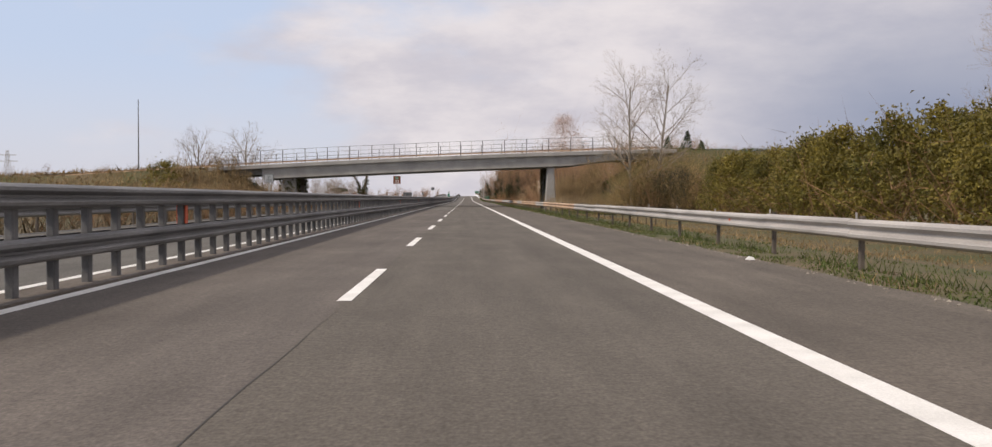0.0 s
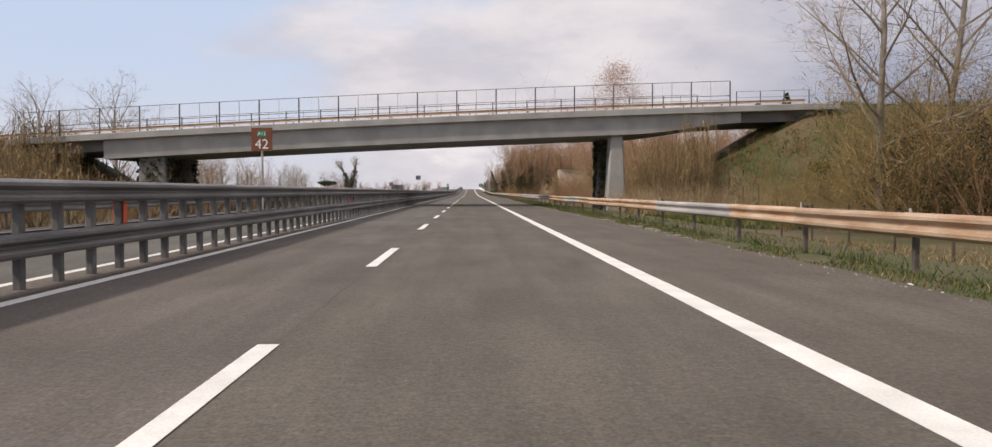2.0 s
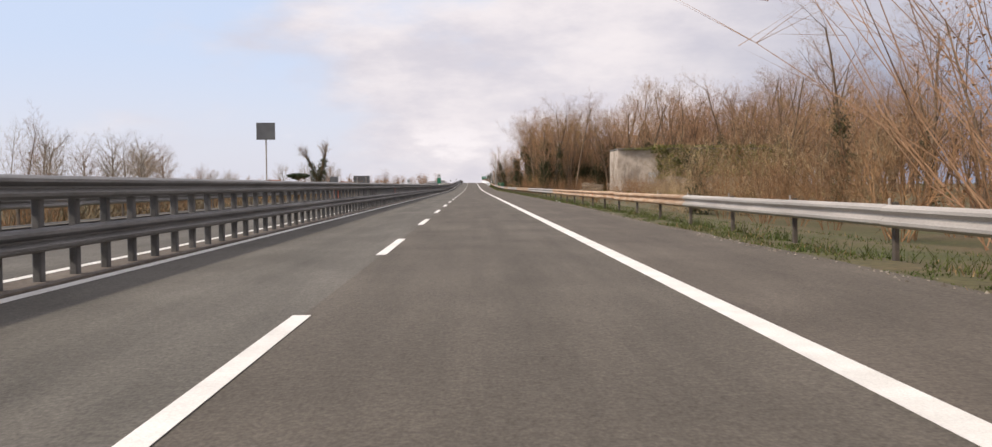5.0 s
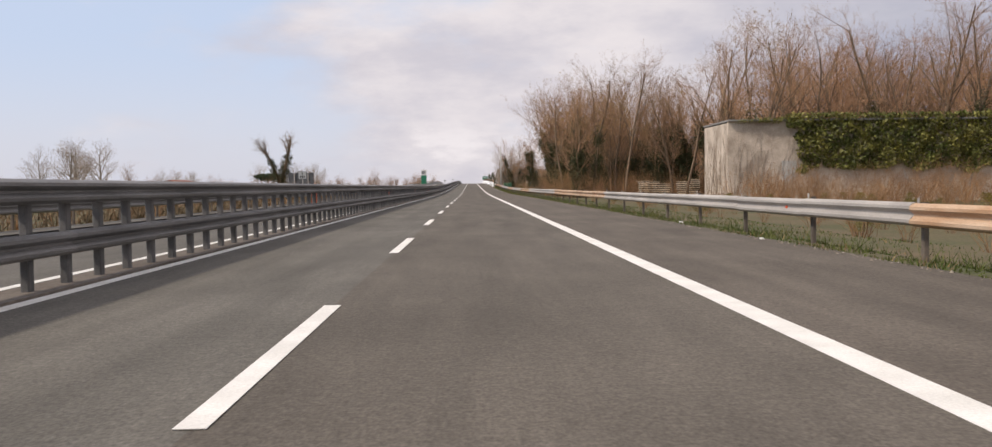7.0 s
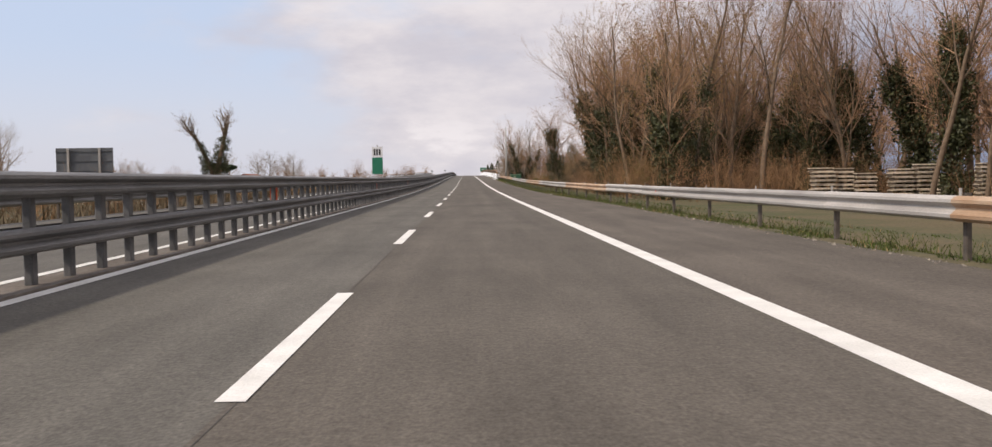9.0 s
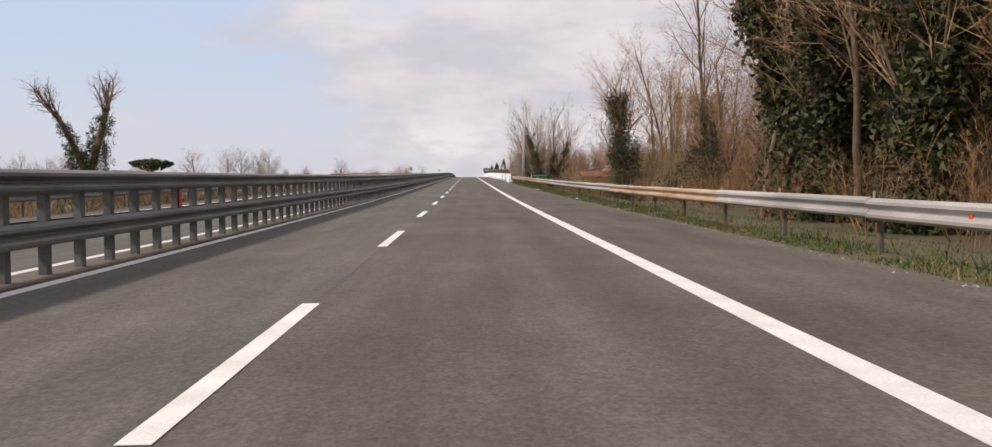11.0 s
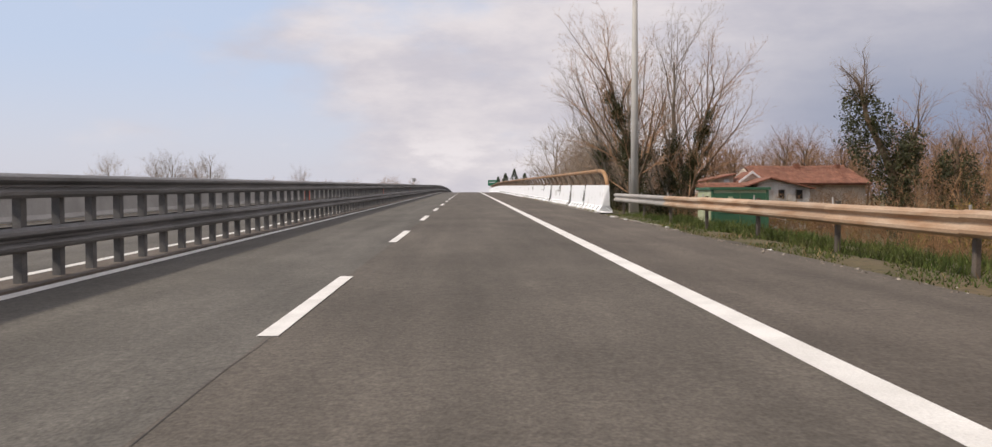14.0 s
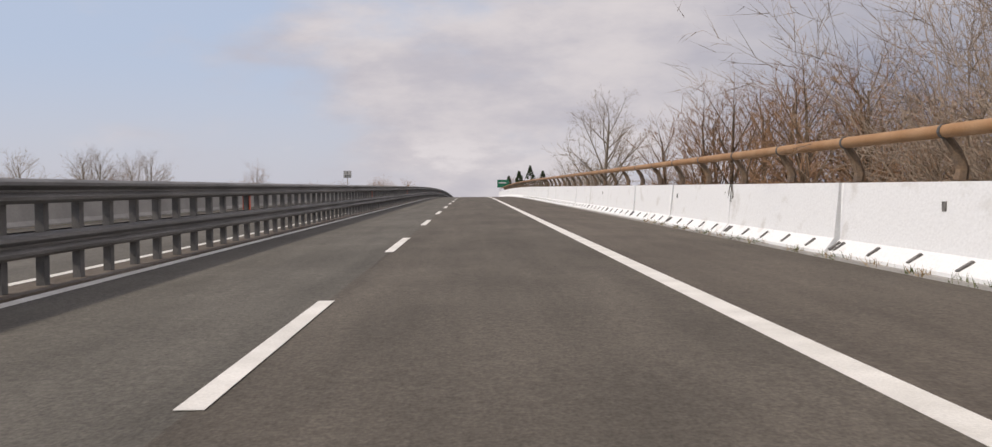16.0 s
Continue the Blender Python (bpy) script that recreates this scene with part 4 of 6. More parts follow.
BRUSH_LOW = [bush_mesh(95 + i, 2.8, 12, BRUSH, full=False) for i in range(3)]
MIXED = [bush_mesh(411 + i, 3.0, 8, BRUSH, leaves=2500, leaf_mat=OLIVE) for i in range(3)]
TWIGGY = [bush_mesh(421 + i, 5.6, 12, OLIVE_TWIG, lean=0.62, leaves=2600, leaf_mat=OLIVE, fine=True) for i in range(3)]
GREENS = [shrub_mesh(101 + i, 2.4, 2.4, 14, BRUSH, leafy=1500, big=0.7) for i in range(2)]
DARKS = [shrub_mesh(111 + i, 2.6, 2.8, 9, BARK, leafy=3300, leaf_mat=EVERGREEN, big=0.48) for i in range(2)]


def cane_mesh(seed, height, width, stems):
    """A stand of dry cane: tall stems with hanging blades and feathery heads."""
    rng, g = random.Random(seed), Geo()
    for _ in range(stems):
        p = Vector((rng.uniform(-width, width) / 2, rng.uniform(-width, width) / 2, -0.1))
        h, bend = height * rng.uniform(0.55, 1.0), Vector((rng.gauss(0, 0.10), rng.gauss(0, 0.10), 0))
        pts = [p + Vector((0, 0, h * k / 4)) + bend * h * (k / 4) ** 2 for k in range(5)]
        g.tube(pts, [0.016, 0.015, 0.012, 0.009, 0.004], 3)
        for _ in range(4):
            q = pts[rng.randint(1, 3)].lerp(pts[4], rng.random() * 0.5)
            a = rng.uniform(0, 6.3)
            d = Vector((math.cos(a), math.sin(a), 0))
            side = Vector((-d.y, d.x, 0)) * 0.02
            ln = rng.uniform(0.35, 0.8)
            m1 = q + d * ln * 0.5 + Vector((0, 0, 0.12))
            m2 = q + d * ln + Vector((0, 0, -rng.uniform(0.1, 0.5)))
            g.face(q - side * 0.5, q + side * 0.5, m1 + side, m1 - side)
            g.face(m1 - side, m1 + side, m2)
    return {"cane_clump": g.mesh("cane_clump", STRAW)}


CANES = [cane_mesh(121 + i, 6.0, 2.2, 70) for i in range(3)]
REEDS = [cane_mesh(131 + i, 3.6, 3.0, 80) for i in range(2)]


def scatter(seed, count, x0, x1, y0, y1, gap):
    """Places with a least distance between them."""
    rng, places = random.Random(seed), []
    for _ in range(count * 12):
        x, y = rng.uniform(x0, x1), rng.uniform(y0, y1)
        if all((x - a) ** 2 + (y - b) ** 2 > gap * gap for a, b in places):
            places.append((x, y))
            if len(places) == count:
                break
    return places


rng = random.Random(5)


def grove(places, kinds, low, high, label, category="tree", group="woodland trees", name="tree", lean=0.05, keep=None):
    for x, y in places:
        if keep is None or keep(x, y):
            plant(rng.choice(kinds), x, y, rng.uniform(0, 6.3), rng.uniform(low, high), label, category, group, name, rng.uniform(-lean, lean))


def thicket(name, places, kinds, low, high, label, category, keep=None):
    """Growth that nobody could count: many plants laid into one object."""
    verts, faces, slots, mats, n = [], [], [], [], 0
    for x, y in places:
        if keep is not None and not keep(x, y):
            continue
        m = Matrix.Translation((x, y, land(x, y))) @ Matrix.Rotation(rng.uniform(0, 6.3), 4, "Z") @ Matrix.Scale(rng.uniform(low, high), 4)
        turn, move = np.array(m.to_3x3()), np.array(m.translation)
        for me in rng.choice(kinds).values():
            co = np.empty(len(me.vertices) * 3, dtype=np.float32)
            me.vertices.foreach_get("co", co)
            verts.append(co.reshape(-1, 3) @ turn.T + move)
            if me.materials[0] not in mats:
                mats.append(me.materials[0])
            k = mats.index(me.materials[0])
            faces += [tuple(n + i for i in p.vertices) for p in me.polygons]
            slots += [k] * len(me.polygons)
            n += len(me.vertices)
    me = bpy.data.meshes.new(name)
    me.from_pydata(np.concatenate(verts).tolist(), [], faces)
    for mat in mats:
        me.materials.append(mat)
    me.polygons.foreach_set("material_index", slots)
    return tagged(new(name, me), label, category, kind="stuff")


# roadside hedge, then the two pale trees and the bushes round them
HEDGES = [shrub_mesh(300 + i, 5.2, 3.4, 10, BRUSH, leafy=3900, big=0.9) for i in range(5)]
for i in range(31):
    plant(HEDGES[i % 5], 18.8 + rng.uniform(-0.7, 0.7), 17.9 + 1.75 * i, rng.uniform(0, 6.3), rng.uniform(0.88, 1.1) * (1.22 - 0.012 * i),
          "dense yellow-green leafy hedge plant", "hedge", "roadside hedge", "hedge_plant")
for i in range(10):
    plant(HEDGES[i % 5], 21.5 + rng.uniform(-1, 1), 27.9 + 4.0 * i, rng.uniform(0, 6.3), rng.uniform(0.85, 1.1),
          "dense yellow-green leafy hedge plant", "hedge", "roadside hedge", "hedge_plant")
plant(POPLAR[0], 16.1, 90.9, 0.4, 0.95, "tall bare pale-barked tree beside the embankment", group="pale trees")
plant(POPLAR[1], 18.3, 91.5, 2.1, 0.97, "tall bare pale-barked tree beside the embankment", group="pale trees")
grove(scatter(18, 16, 16.2, 21.5, 84, 93, 1.4), MIXED * 2 + DARKS, 1.2, 1.75, "tangled brown and olive bush below the embankment", "bush", "embankment bushes", "bush")
grove(scatter(158, 11, 15.4, 21.8, 87.5, 93.5, 1.5), TWIGGY, 0.95, 1.35, "tall tangled olive-brown bush round the pale trees", "bush", "embankment bushes", "bush")
grove(scatter(159, 7, 12.5, 16.0, 91, 98, 1.5), TWIGGY, 0.35, 0.6, "tangled olive-brown bush at the foot of the embankment", "bush", "embankment bushes", "bush")
grove(scatter(118, 16, 20, 30, 74, 88, 2.0), DARKS, 1.15, 1.6, "dense dark green bush below the embankment", "bush", "embankment bushes", "bush", keep=lambda x, y: x > 20 + 0.25 * (90 - y))
grove(scatter(119, 36, 24, 46, 94, 121, 2.2), GREENS * 2 + MIXED, 1.1, 1.9, "yellow-green bush on the embankment", "bush", "embankment bushes", "bush")
grove(scatter(149, 14, 18.6, 25.5, 82.5, 93, 1.4), DARKS * 2 + TWIGGY[:2], 0.7, 1.15, "dense dark green bush below the embankment", "bush", "embankment bushes", "bush")
thicket("embankment_scrub", scatter(19, 110, 15, 42, 98, 129, 1.6), BRUSH_LOW, 0.25, 0.5, "low brown and green scrub on the grassy embankment", "scrub")
grove(scatter(140, 13, 12.6, 17.4, 121.2, 125.6, 1.05), CANES, 0.72, 1.02, "stand of tall dry straw-coloured cane", "cane", "dry canes", "cane_stand")
thicket("bank_undergrowth", scatter(154, 40, 16.5, 24.5, 118.5, 126, 1.0), BRUSHES[:1] + BRUSH_LOW * 2, 0.35, 0.6, "dark brown tangled undergrowth on the bank", "scrub")
thicket("bramble_heap", scatter(156, 11, 10.2, 12.4, 114, 121.5, 0.8), BRAMBLES, 0.7, 0.95, "pale heap of dry brambles beside the guardrail", "brambles")
thicket("bank_brambles", scatter(146, 36, 12.2, 17.5, 115.5, 122, 0.9), BRAMBLES * 3 + BRUSH_LOW[:1], 0.7, 1.1, "pale tangled dry brambles at the foot of the cane", "brambles")
plant(shrub_mesh(471, 16.6, 9.5, 90, TWIG, leafy=18000, big=0.6, leaf_mat=TWIG), 16.3, 160, 0.4, 1.0, "tall rounded tree with dense red-brown twigs behind the overpass")
grove(scatter(37, 5, 24, 44, 38, 68, 5), THIN + POPLAR[:1], 0.75, 0.95, "bare trunk showing above the hedge")
# thicket behind the overpass
grove(scatter(24, 20, 14, 32, 146, 190, 3.2), OPEN + FAN, 0.46, 0.66, "bare brown tree in a dense roadside thicket")
grove(scatter(25, 34, 11.5, 20, 143, 185, 1.9), BRUSHES * 2 + THICKETS_TAN[:1], 0.8, 1.45, "tangled leafless brown bush", "bush", "undergrowth", "bush")
# pale canes and willow scrub, then the low brown field before the ruin
grove(scatter(27, 5, 12.9, 16.2, 186, 193, 1.1), THICKETS_TAN, 0.80, 1.05, "tangled dry scrub beside the guardrail", "bush", "dry scrub", "bush")
plant(THICKETS_TAN[0], 11.3, 189.3, 0.5, 0.85, "tangled dry scrub beside the guardrail", "bush", "dry scrub", "bush")
grove(scatter(141, 14, 10.6, 16.5, 190, 201, 1.1), THICKETS_TAN, 0.28, 0.5, "low tangled dry scrub beside the guardrail", "bush", "dry scrub", "bush")
grove(scatter(28, 12, 20, 46, 196, 226, 4.0), OPEN, 0.5, 0.68, "bare brown tree beyond the low scrub", keep=lambda x, y: x > 0.19 * (y - 168) + 13)
thicket("wall_brambles", scatter(129, 60, 21, 46, 266, 275, 1.5), BRUSH_LOW, 0.9, 1.3, "brown brambles at the foot of the ruin", "scrub")
thicket("field_greenery", scatter(162, 60, 10.2, 46, 212, 272, 2.6), GREENS[:1], 0.22, 0.42, "low olive-green growth among the brambles", "scrub")
thicket("bramble_field", scatter(29, 150, 9.8, 46, 204, 275, 1.9), BRUSH_LOW, 0.35, 0.7, "low brown bracken and bramble before the ruin", "scrub")
plant(tree_meshes(221, 5.4, 0.10, "thin", BARK, ivy=0.8, wide=0.13, reach=1.0, fine=0.7), 12.3, 190.8, 0.2, 0.85, "small tree with trailing dark ivy beside the guardrail", group="dry scrub")
# the wood
WOOD_LABEL = "bare brown woodland tree beside the motorway"
grove(scatter(7, 56, 13, 34, 320, 384, 2.6), FAN * 3 + FAN_IVY * 5 + OPEN * 2, 0.92, 1.22, WOOD_LABEL, lean=0.09,
      keep=lambda x, y: y > 322 and x > 12.6 + 0.05 * abs(y - 350) and not (y > 366 and x < 24))
grove(scatter(164, 8, 13.8, 17.5, 350, 368, 1.9), FAN + FAN_IVY, 1.0, 1.22, WOOD_LABEL)
grove(scatter(8, 24, 23, 48, 287, 311, 3.3), OPEN * 4 + FAN[:1], 0.9, 1.25, WOOD_LABEL)
grove(scatter(155, 22, 46, 84, 288, 322, 3.6), OPEN + FAN, 1.1, 1.36, WOOD_LABEL)
thicket("tall_wood", scatter(160, 46, 46, 100, 312, 344, 3.6), FAR, 1.8, 2.25, "dense tall bare brown wood behind the ruin", "wood")
grove(scatter(9, 30, 20, 60, 382, 445, 3.8), OPEN + FAN, 0.7, 0.98, WOOD_LABEL, keep=lambda x, y: x > 22 + 0.28 * (y - 382))
thicket("woodland_edge_scrub", scatter(12, 70, 11.4, 24, 318, 376, 1.9), BRUSHES * 3 + MIXED[:1], 0.7, 1.45, "tangled leafless brown scrub along the edge of the wood", "scrub")
thicket("back_wood", scatter(39, 100, 34, 100, 296, 392, 3.4), FAR, 1.4, 2.0, "dense bare brown wood behind the roadside trees", "wood")
thicket("woodland_floor", scatter(38, 150, 18, 46, 320, 384, 2.1), BRUSH_LOW, 0.8, 1.6, "dense leafless brown undergrowth in the wood", "undergrowth")
grove(scatter(113, 16, 14.5, 20.5, 397, 413, 1.5), CANES, 0.7, 0.95, "stand of tall dry straw-coloured cane", "cane", "dry canes", "cane_stand")
thicket("wood_edge", scatter(138, 46, 25, 54, 392, 440, 2.8), FAR, 1.0, 1.5, "dense bare brown trees behind the roadside bushes", "wood")
grove(scatter(152, 15, 14.5, 25, 413, 433, 2.0), THICKETS, 0.85, 1.35, "tall tangled leafless red-brown thicket", "bush", "undergrowth", "bush",
      keep=lambda x, y: x > 13.5 + 0.3 * (y - 412))
grove(scatter(153, 11, 18, 31, 412, 434, 2.8), FAN + OPEN, 0.8, 1.12, WOOD_LABEL, keep=lambda x, y: x > 14 + 0.3 * (y - 412))
thicket("roadside_scrub", scatter(116, 110, 10.8, 30, 408, 446, 1.9), BRUSH_LOW * 5 + GREENS[:1], 0.35, 0.65, "low brown and green scrub beside the guardrail", "scrub")
grove(scatter(13, 26, 11.6, 26, 380, 400, 1.7), THICKETS + THICKETS_TAN[:1], 0.26, 0.5, "tangled leafless red-brown bush", "bush", "undergrowth", "bush",
      keep=lambda x, y: not (x < 14 and 391 < y < 400))
grove(scatter(161, 24, 11.2, 20, 415, 431, 1.35), BRUSHES * 2 + THICKETS_TAN[:1], 0.72, 0.98, "tangled leafless brown bush before the house", "bush", "undergrowth", "bush",
      keep=lambda x, y: x > 10.6 + 0.10 * (y - 412))
thicket("olive_scrub", scatter(143, 16, 20, 36, 442, 468, 2.2), GREENS, 0.4, 0.65, "low olive-green bushes below the road", "scrub")
thicket("low_scrub", scatter(15, 70, 10.5, 34, 436, 498, 2.2), GREENS[:1] + BRUSH_LOW * 3, 0.35, 0.75, "low green and brown scrub below the road", "scrub",
        keep=lambda x, y: not (18 < x < 42 and y > 488) and not (x < 12.5 and y < 449))
# ivy-clad trees near the parapet
plant(tree_meshes(201, 15, 0.25, "tall", BARK, ivy=8.0, wide=0.125, reach=0.95, fine=0.75), 12.7, 396.5, 0.3, 0.85, "bare tree wrapped in dark green ivy", group="ivy trees")
LEANING = ivy_tree(202, [([(0, 0, -0.3), (-0.45, 0, 2.6), (-1.4, 0.1, 5.2), (-2.6, 0, 7.6), (-2.9, 0, 9.2)], [0.3, 0.27, 0.22, 0.16, 0.08], [0.6, 0.9, 1.6, 1.3, 0.5]),
                         ([(-1.0, 0, 4.6), (0.1, 0.2, 5.9), (0.5, 0.1, 7.0)], [0.16, 0.12, 0.06], [0.8, 0.75, 0.35])], (12, 2), 1.3, 2.8)
plant(LEANING, 25.8, 466.5, 0.0, 1.0, "leaning bare tree wrapped in dark green ivy", group="ivy trees")
COLUMN = [ivy_tree(222 + i, [([(0, 0, -0.3), (0.2, 0, 4), (0.1, 0.2, 9), (0.3, 0, 14 + 2 * i)], [0.3, 0.26, 0.2, 0.1], [1.6 - 0.8 * i, 1.5 - 0.7 * i, 1.25 - 0.5 * i, 0.7 - 0.3 * i])], (8,), 0.9, 3.0) for i in range(2)]
STUMP = ivy_tree(231, [([(0, 0, -0.3), (0.1, 0, 2.5), (0.0, 0.1, 5.6)], [0.28, 0.22, 0.12], [1.1, 1.35, 0.9])], (3,), 1.2, 1.6)
for x, y, s, k in ((31.6, 463.0, 0.95, 1), (35.0, 465.5, 1.1, 0), (38.8, 467.0, 1.15, 0)):
    plant(COLUMN[k], x, y, x, s, "tall trunk thickly clad in dark ivy", group="ivy trees")
plant(STUMP, 28.6, 466.5, 0.4, 1.0, "broken trunk thickly clad in dark ivy", group="ivy trees")
plant(OPEN[3], 30.6, 465.0, 0.8, 0.62, "slender crooked bare tree among the ivy trees", group="ivy trees")
plant(OPEN[0], 16.6, 386.0, 2.0, 1.12, "large bare tree rising behind the cane", group="woodland trees")
plant(DARKS[0], 14.2, 377.2, 0.6, 1.5, "broad olive-green evergreen bush at the edge of the wood", "bush", "evergreen bushes", "bush")
HEAVY = [tree_meshes(206 + i, 16, 0.18, "tall", BARK, ivy=6.5, wide=0.10, reach=1.0, fine=0.85) for i in range(2)]
for x, y, s, k in ((16.4, 382.5, 0.60, 0), (14.9, 363.5, 0.85, 1)):
    plant(HEAVY[k], x, y, x, s, "tall bare tree thickly clad in dark ivy", group="ivy trees")
grove(scatter(115, 6, 38.5, 50, 483, 492, 2.5), TALL + THIN, 0.7, 1.0, "bare brown tree beside the house", group="ivy trees")
CLUMP = [tree_meshes(211 + i, 14.5, 0.19, "fan", (BARK, BARK_PALE)[i], ivy=(3.6, 2.6)[i], wide=0.022, reach=(0.85, 0.6)[i], fine=0.48, limb_ivy=1.0) for i in range(2)]
for x, y, s, k in ((11.8, 476.5, 1.2, 0), (13.6, 478.5, 1.25, 1), (12.6, 480.5, 1.2, 1), (14.8, 477, 1.08, 0), (10.9, 479.5, 1.0, 1)):
    plant(CLUMP[k], x, y, x * 3, s, "many-stemmed bare tree behind the parapet", group="parapet trees", lean=(x - 12.7) * 0.035)
grove(scatter(14, 21, 9.0, 14.5, 483, 494, 1.1), THICKETS_PALE * 2 + THICKETS[:1], 0.85, 1.3, "tall leafless bushy thicket behind the parapet", "bush", "parapet bushes", "bush")
grove(scatter(139, 14, 9.6, 14.5, 501, 518, 1.6), BRUSHES, 0.6, 0.95, "leafless bushy thicket behind the parapet", "bush", "parapet bushes", "bush")
grove(scatter(34, 22, 10.3, 17, 516, 585, 2.3), BRUSHES, 0.75, 1.2, "leafless bushy thicket behind the parapet", "bush", "parapet bushes", "bush")
plant(SPREAD[1], 16.0, 589, 1.0, 1.65, "rounded bare tree behind the parapet", group="parapet trees")
grove(scatter(35, 14, 15, 30, 600, 720, 6), SPREAD + THIN, 0.8, 1.0, "bare tree in a row behind the parapet", group="parapet trees")
thicket("house_wood", scatter(136, 95, 13, 64, 512, 540, 2.2), FAR, 0.95, 1.3, "bare red-brown wood round the house", "wood")
thicket("garden_hedge", scatter(137, 44, 15, 46, 474, 497, 1.9), BRUSHES, 0.85, 1.3, "tangled leafless brown scrub before the house", "scrub")
grove(scatter(163, 18, 11.6, 18.6, 432.5, 440.5, 1.35), GREENS + BRUSHES * 2, 0.88, 1.08, "tangled brown and olive bush beyond the guardrail", "bush", "garden bushes", "bush")
plant(DARKS[0], 13.2, 479.2, 0.4, 1.35, "dark ivy-green bush at the foot of the trees", "bush", "evergreen bushes", "bush")
plant(DARKS[1], 11.7, 481.0, 1.4, 1.4, "dark ivy-green bush at the foot of the trees", "bush", "evergreen bushes", "bush")
thicket("garden_scrub", scatter(151, 70, 17, 46, 478, 499, 1.7), BRUSH_LOW * 4 + GREENS[:1], 0.85, 1.2, "low brown and olive scrub before the house", "scrub",
        keep=lambda x, y: not (20 < x < 42 and y > 495))
thicket("side_wood", scatter(150, 44, 42, 72, 462, 512, 3.0), FAR, 0.9, 1.5, "bare brown trees beside the house", "wood")
thicket("far_wood", scatter(36, 60, 34, 110, 530, 610, 4.5), FAR, 0.8, 1.2, "distant bare red-brown wood behind the house", "wood")

# across the motorway
grove(scatter(17, 28, -38, -22.5, 88, 126, 2.3), REEDS, 0.95, 1.3, "stand of dry golden reeds", "reeds", "dry reeds", "reed_stand")
plant(SPREAD[0], -34, 148, 0.2, 1.3, "bare branching tree behind the overpass", group="far trees")
plant(SPREAD[1], -42, 149, 1.2, 1.3, "bare branching tree behind the overpass", group="far trees")
plant(GREENS[0], -38, 120, 0.2, 2.2, "rounded olive bush on the far embankment", "bush", "far bushes", "bush")
FORKED = ivy_tree(203, [([(0, 0, -0.3), (0.1, 0, 2.6), (0.9, 0, 5.4), (1.7, 0.2, 8.0), (2.2, 0.2, 9.6)], [0.5, 0.42, 0.36, 0.3, 0.22], [1.6, 1.6, 1.15, 0.85, 0.25]),
                        ([(-0.2, 0, 2.4), (-1.3, 0, 5.2), (-2.6, -0.1, 7.6), (-3.2, 0, 8.6)], [0.34, 0.3, 0.25, 0.2], [1.5, 0.9, 0.5, 0.15])], (6, 5), 0.55, 4.0)
plant(FORKED, -47.4, 441, 0.75, 1.25, "forked bare tree with an ivy-covered trunk", group="far trees")
grove(scatter(20, 26, -54, -29, 176, 250, 4.0), THIN + SPREAD, 0.6, 0.85, "bare tree across the motorway", group="far trees")
grove(scatter(21, 5, -128, -102, 470, 520, 7), SPREAD, 1.5, 1.9, "broad bare tree across the motorway", group="far trees")
grove(scatter(148, 4, -130, -112, 590, 612, 5), SPREAD, 0.95, 1.2, "broad bare tree across the motorway", group="far trees")
grove(scatter(30, 30, -210, -60, 330, 700, 14), FAR, 0.6, 1.0, "small bare tree across the motorway", group="far trees")
grove(scatter(31, 5, -112, -84, 716, 735, 7), SPREAD, 1.5, 1.8, "broad bare tree across the motorway", group="far trees")
thicket("plain_trees", scatter(32, 40, -120, -36, 860, 960, 6) + [q for q in scatter(23, 70, -330, 200, 640, 1000, 10) if not -24 < q[0] < 16], FAR, 0.9, 1.5,
        "distant bare brown trees on the plain", "trees")
thicket("shoulder_scrub", scatter(40, 140, -18.6, -14.9, 0, 416, 1.2), BRUSH_LOW, 0.6, 1.0, "low brown scrub behind the far guardrail", "scrub")
thicket("field_hedge", scatter(147, 115, -38, -21, 150, 560, 1.6), BRUSH_LOW, 0.7, 1.0, "dense dark brown hedge beyond the far guardrail", "hedge")
thicket("ramp_scrub", scatter(142, 80, -90, -33, 112, 131, 2.2), BRUSH_LOW, 0.3, 0.6, "low dry scrub on the far embankment", "scrub")
thicket("far_scrub", scatter(22, 120, -48, -19.5, 130, 470, 2.6), BRUSH_LOW, 0.40, 0.75, "low brown scrub across the motorway", "scrub")


def grass_sheet(name, seed, count, place, low, high, width, label, keep=-0.25, mat=None):
    r, g = random.Random(seed), Geo()
    for _ in range(count):
        x, y = place(r)
        clump = noise.noise((x * 1.1, y * 0.6, 5))
        if clump < keep:
            continue
        h, a, z = r.uniform(low, high) * (1 + 1.3 * max(clump, -0.5)), r.uniform(0, 6.3), land(x, y)
        g.face((x - math.cos(a) * width, y - math.sin(a) * width, z), (x + math.cos(a) * width, y + math.sin(a) * width, z),
               (x + r.gauss(0, h * 0.5), y + r.gauss(0, h * 0.5), z + h))
    single(name, g, mat or GRASS, label, "grass", kind="stuff")


def on_verge(r):
    y = r.uniform(2, 470)
    x = verge_x(y) - 0.10 + (1.1 * r.random() if r.random() < 0.6 else 4.5 * r.random())
    return (x, y) if not (y > 449 and x < 7) else (9.0 + r.random(), y)


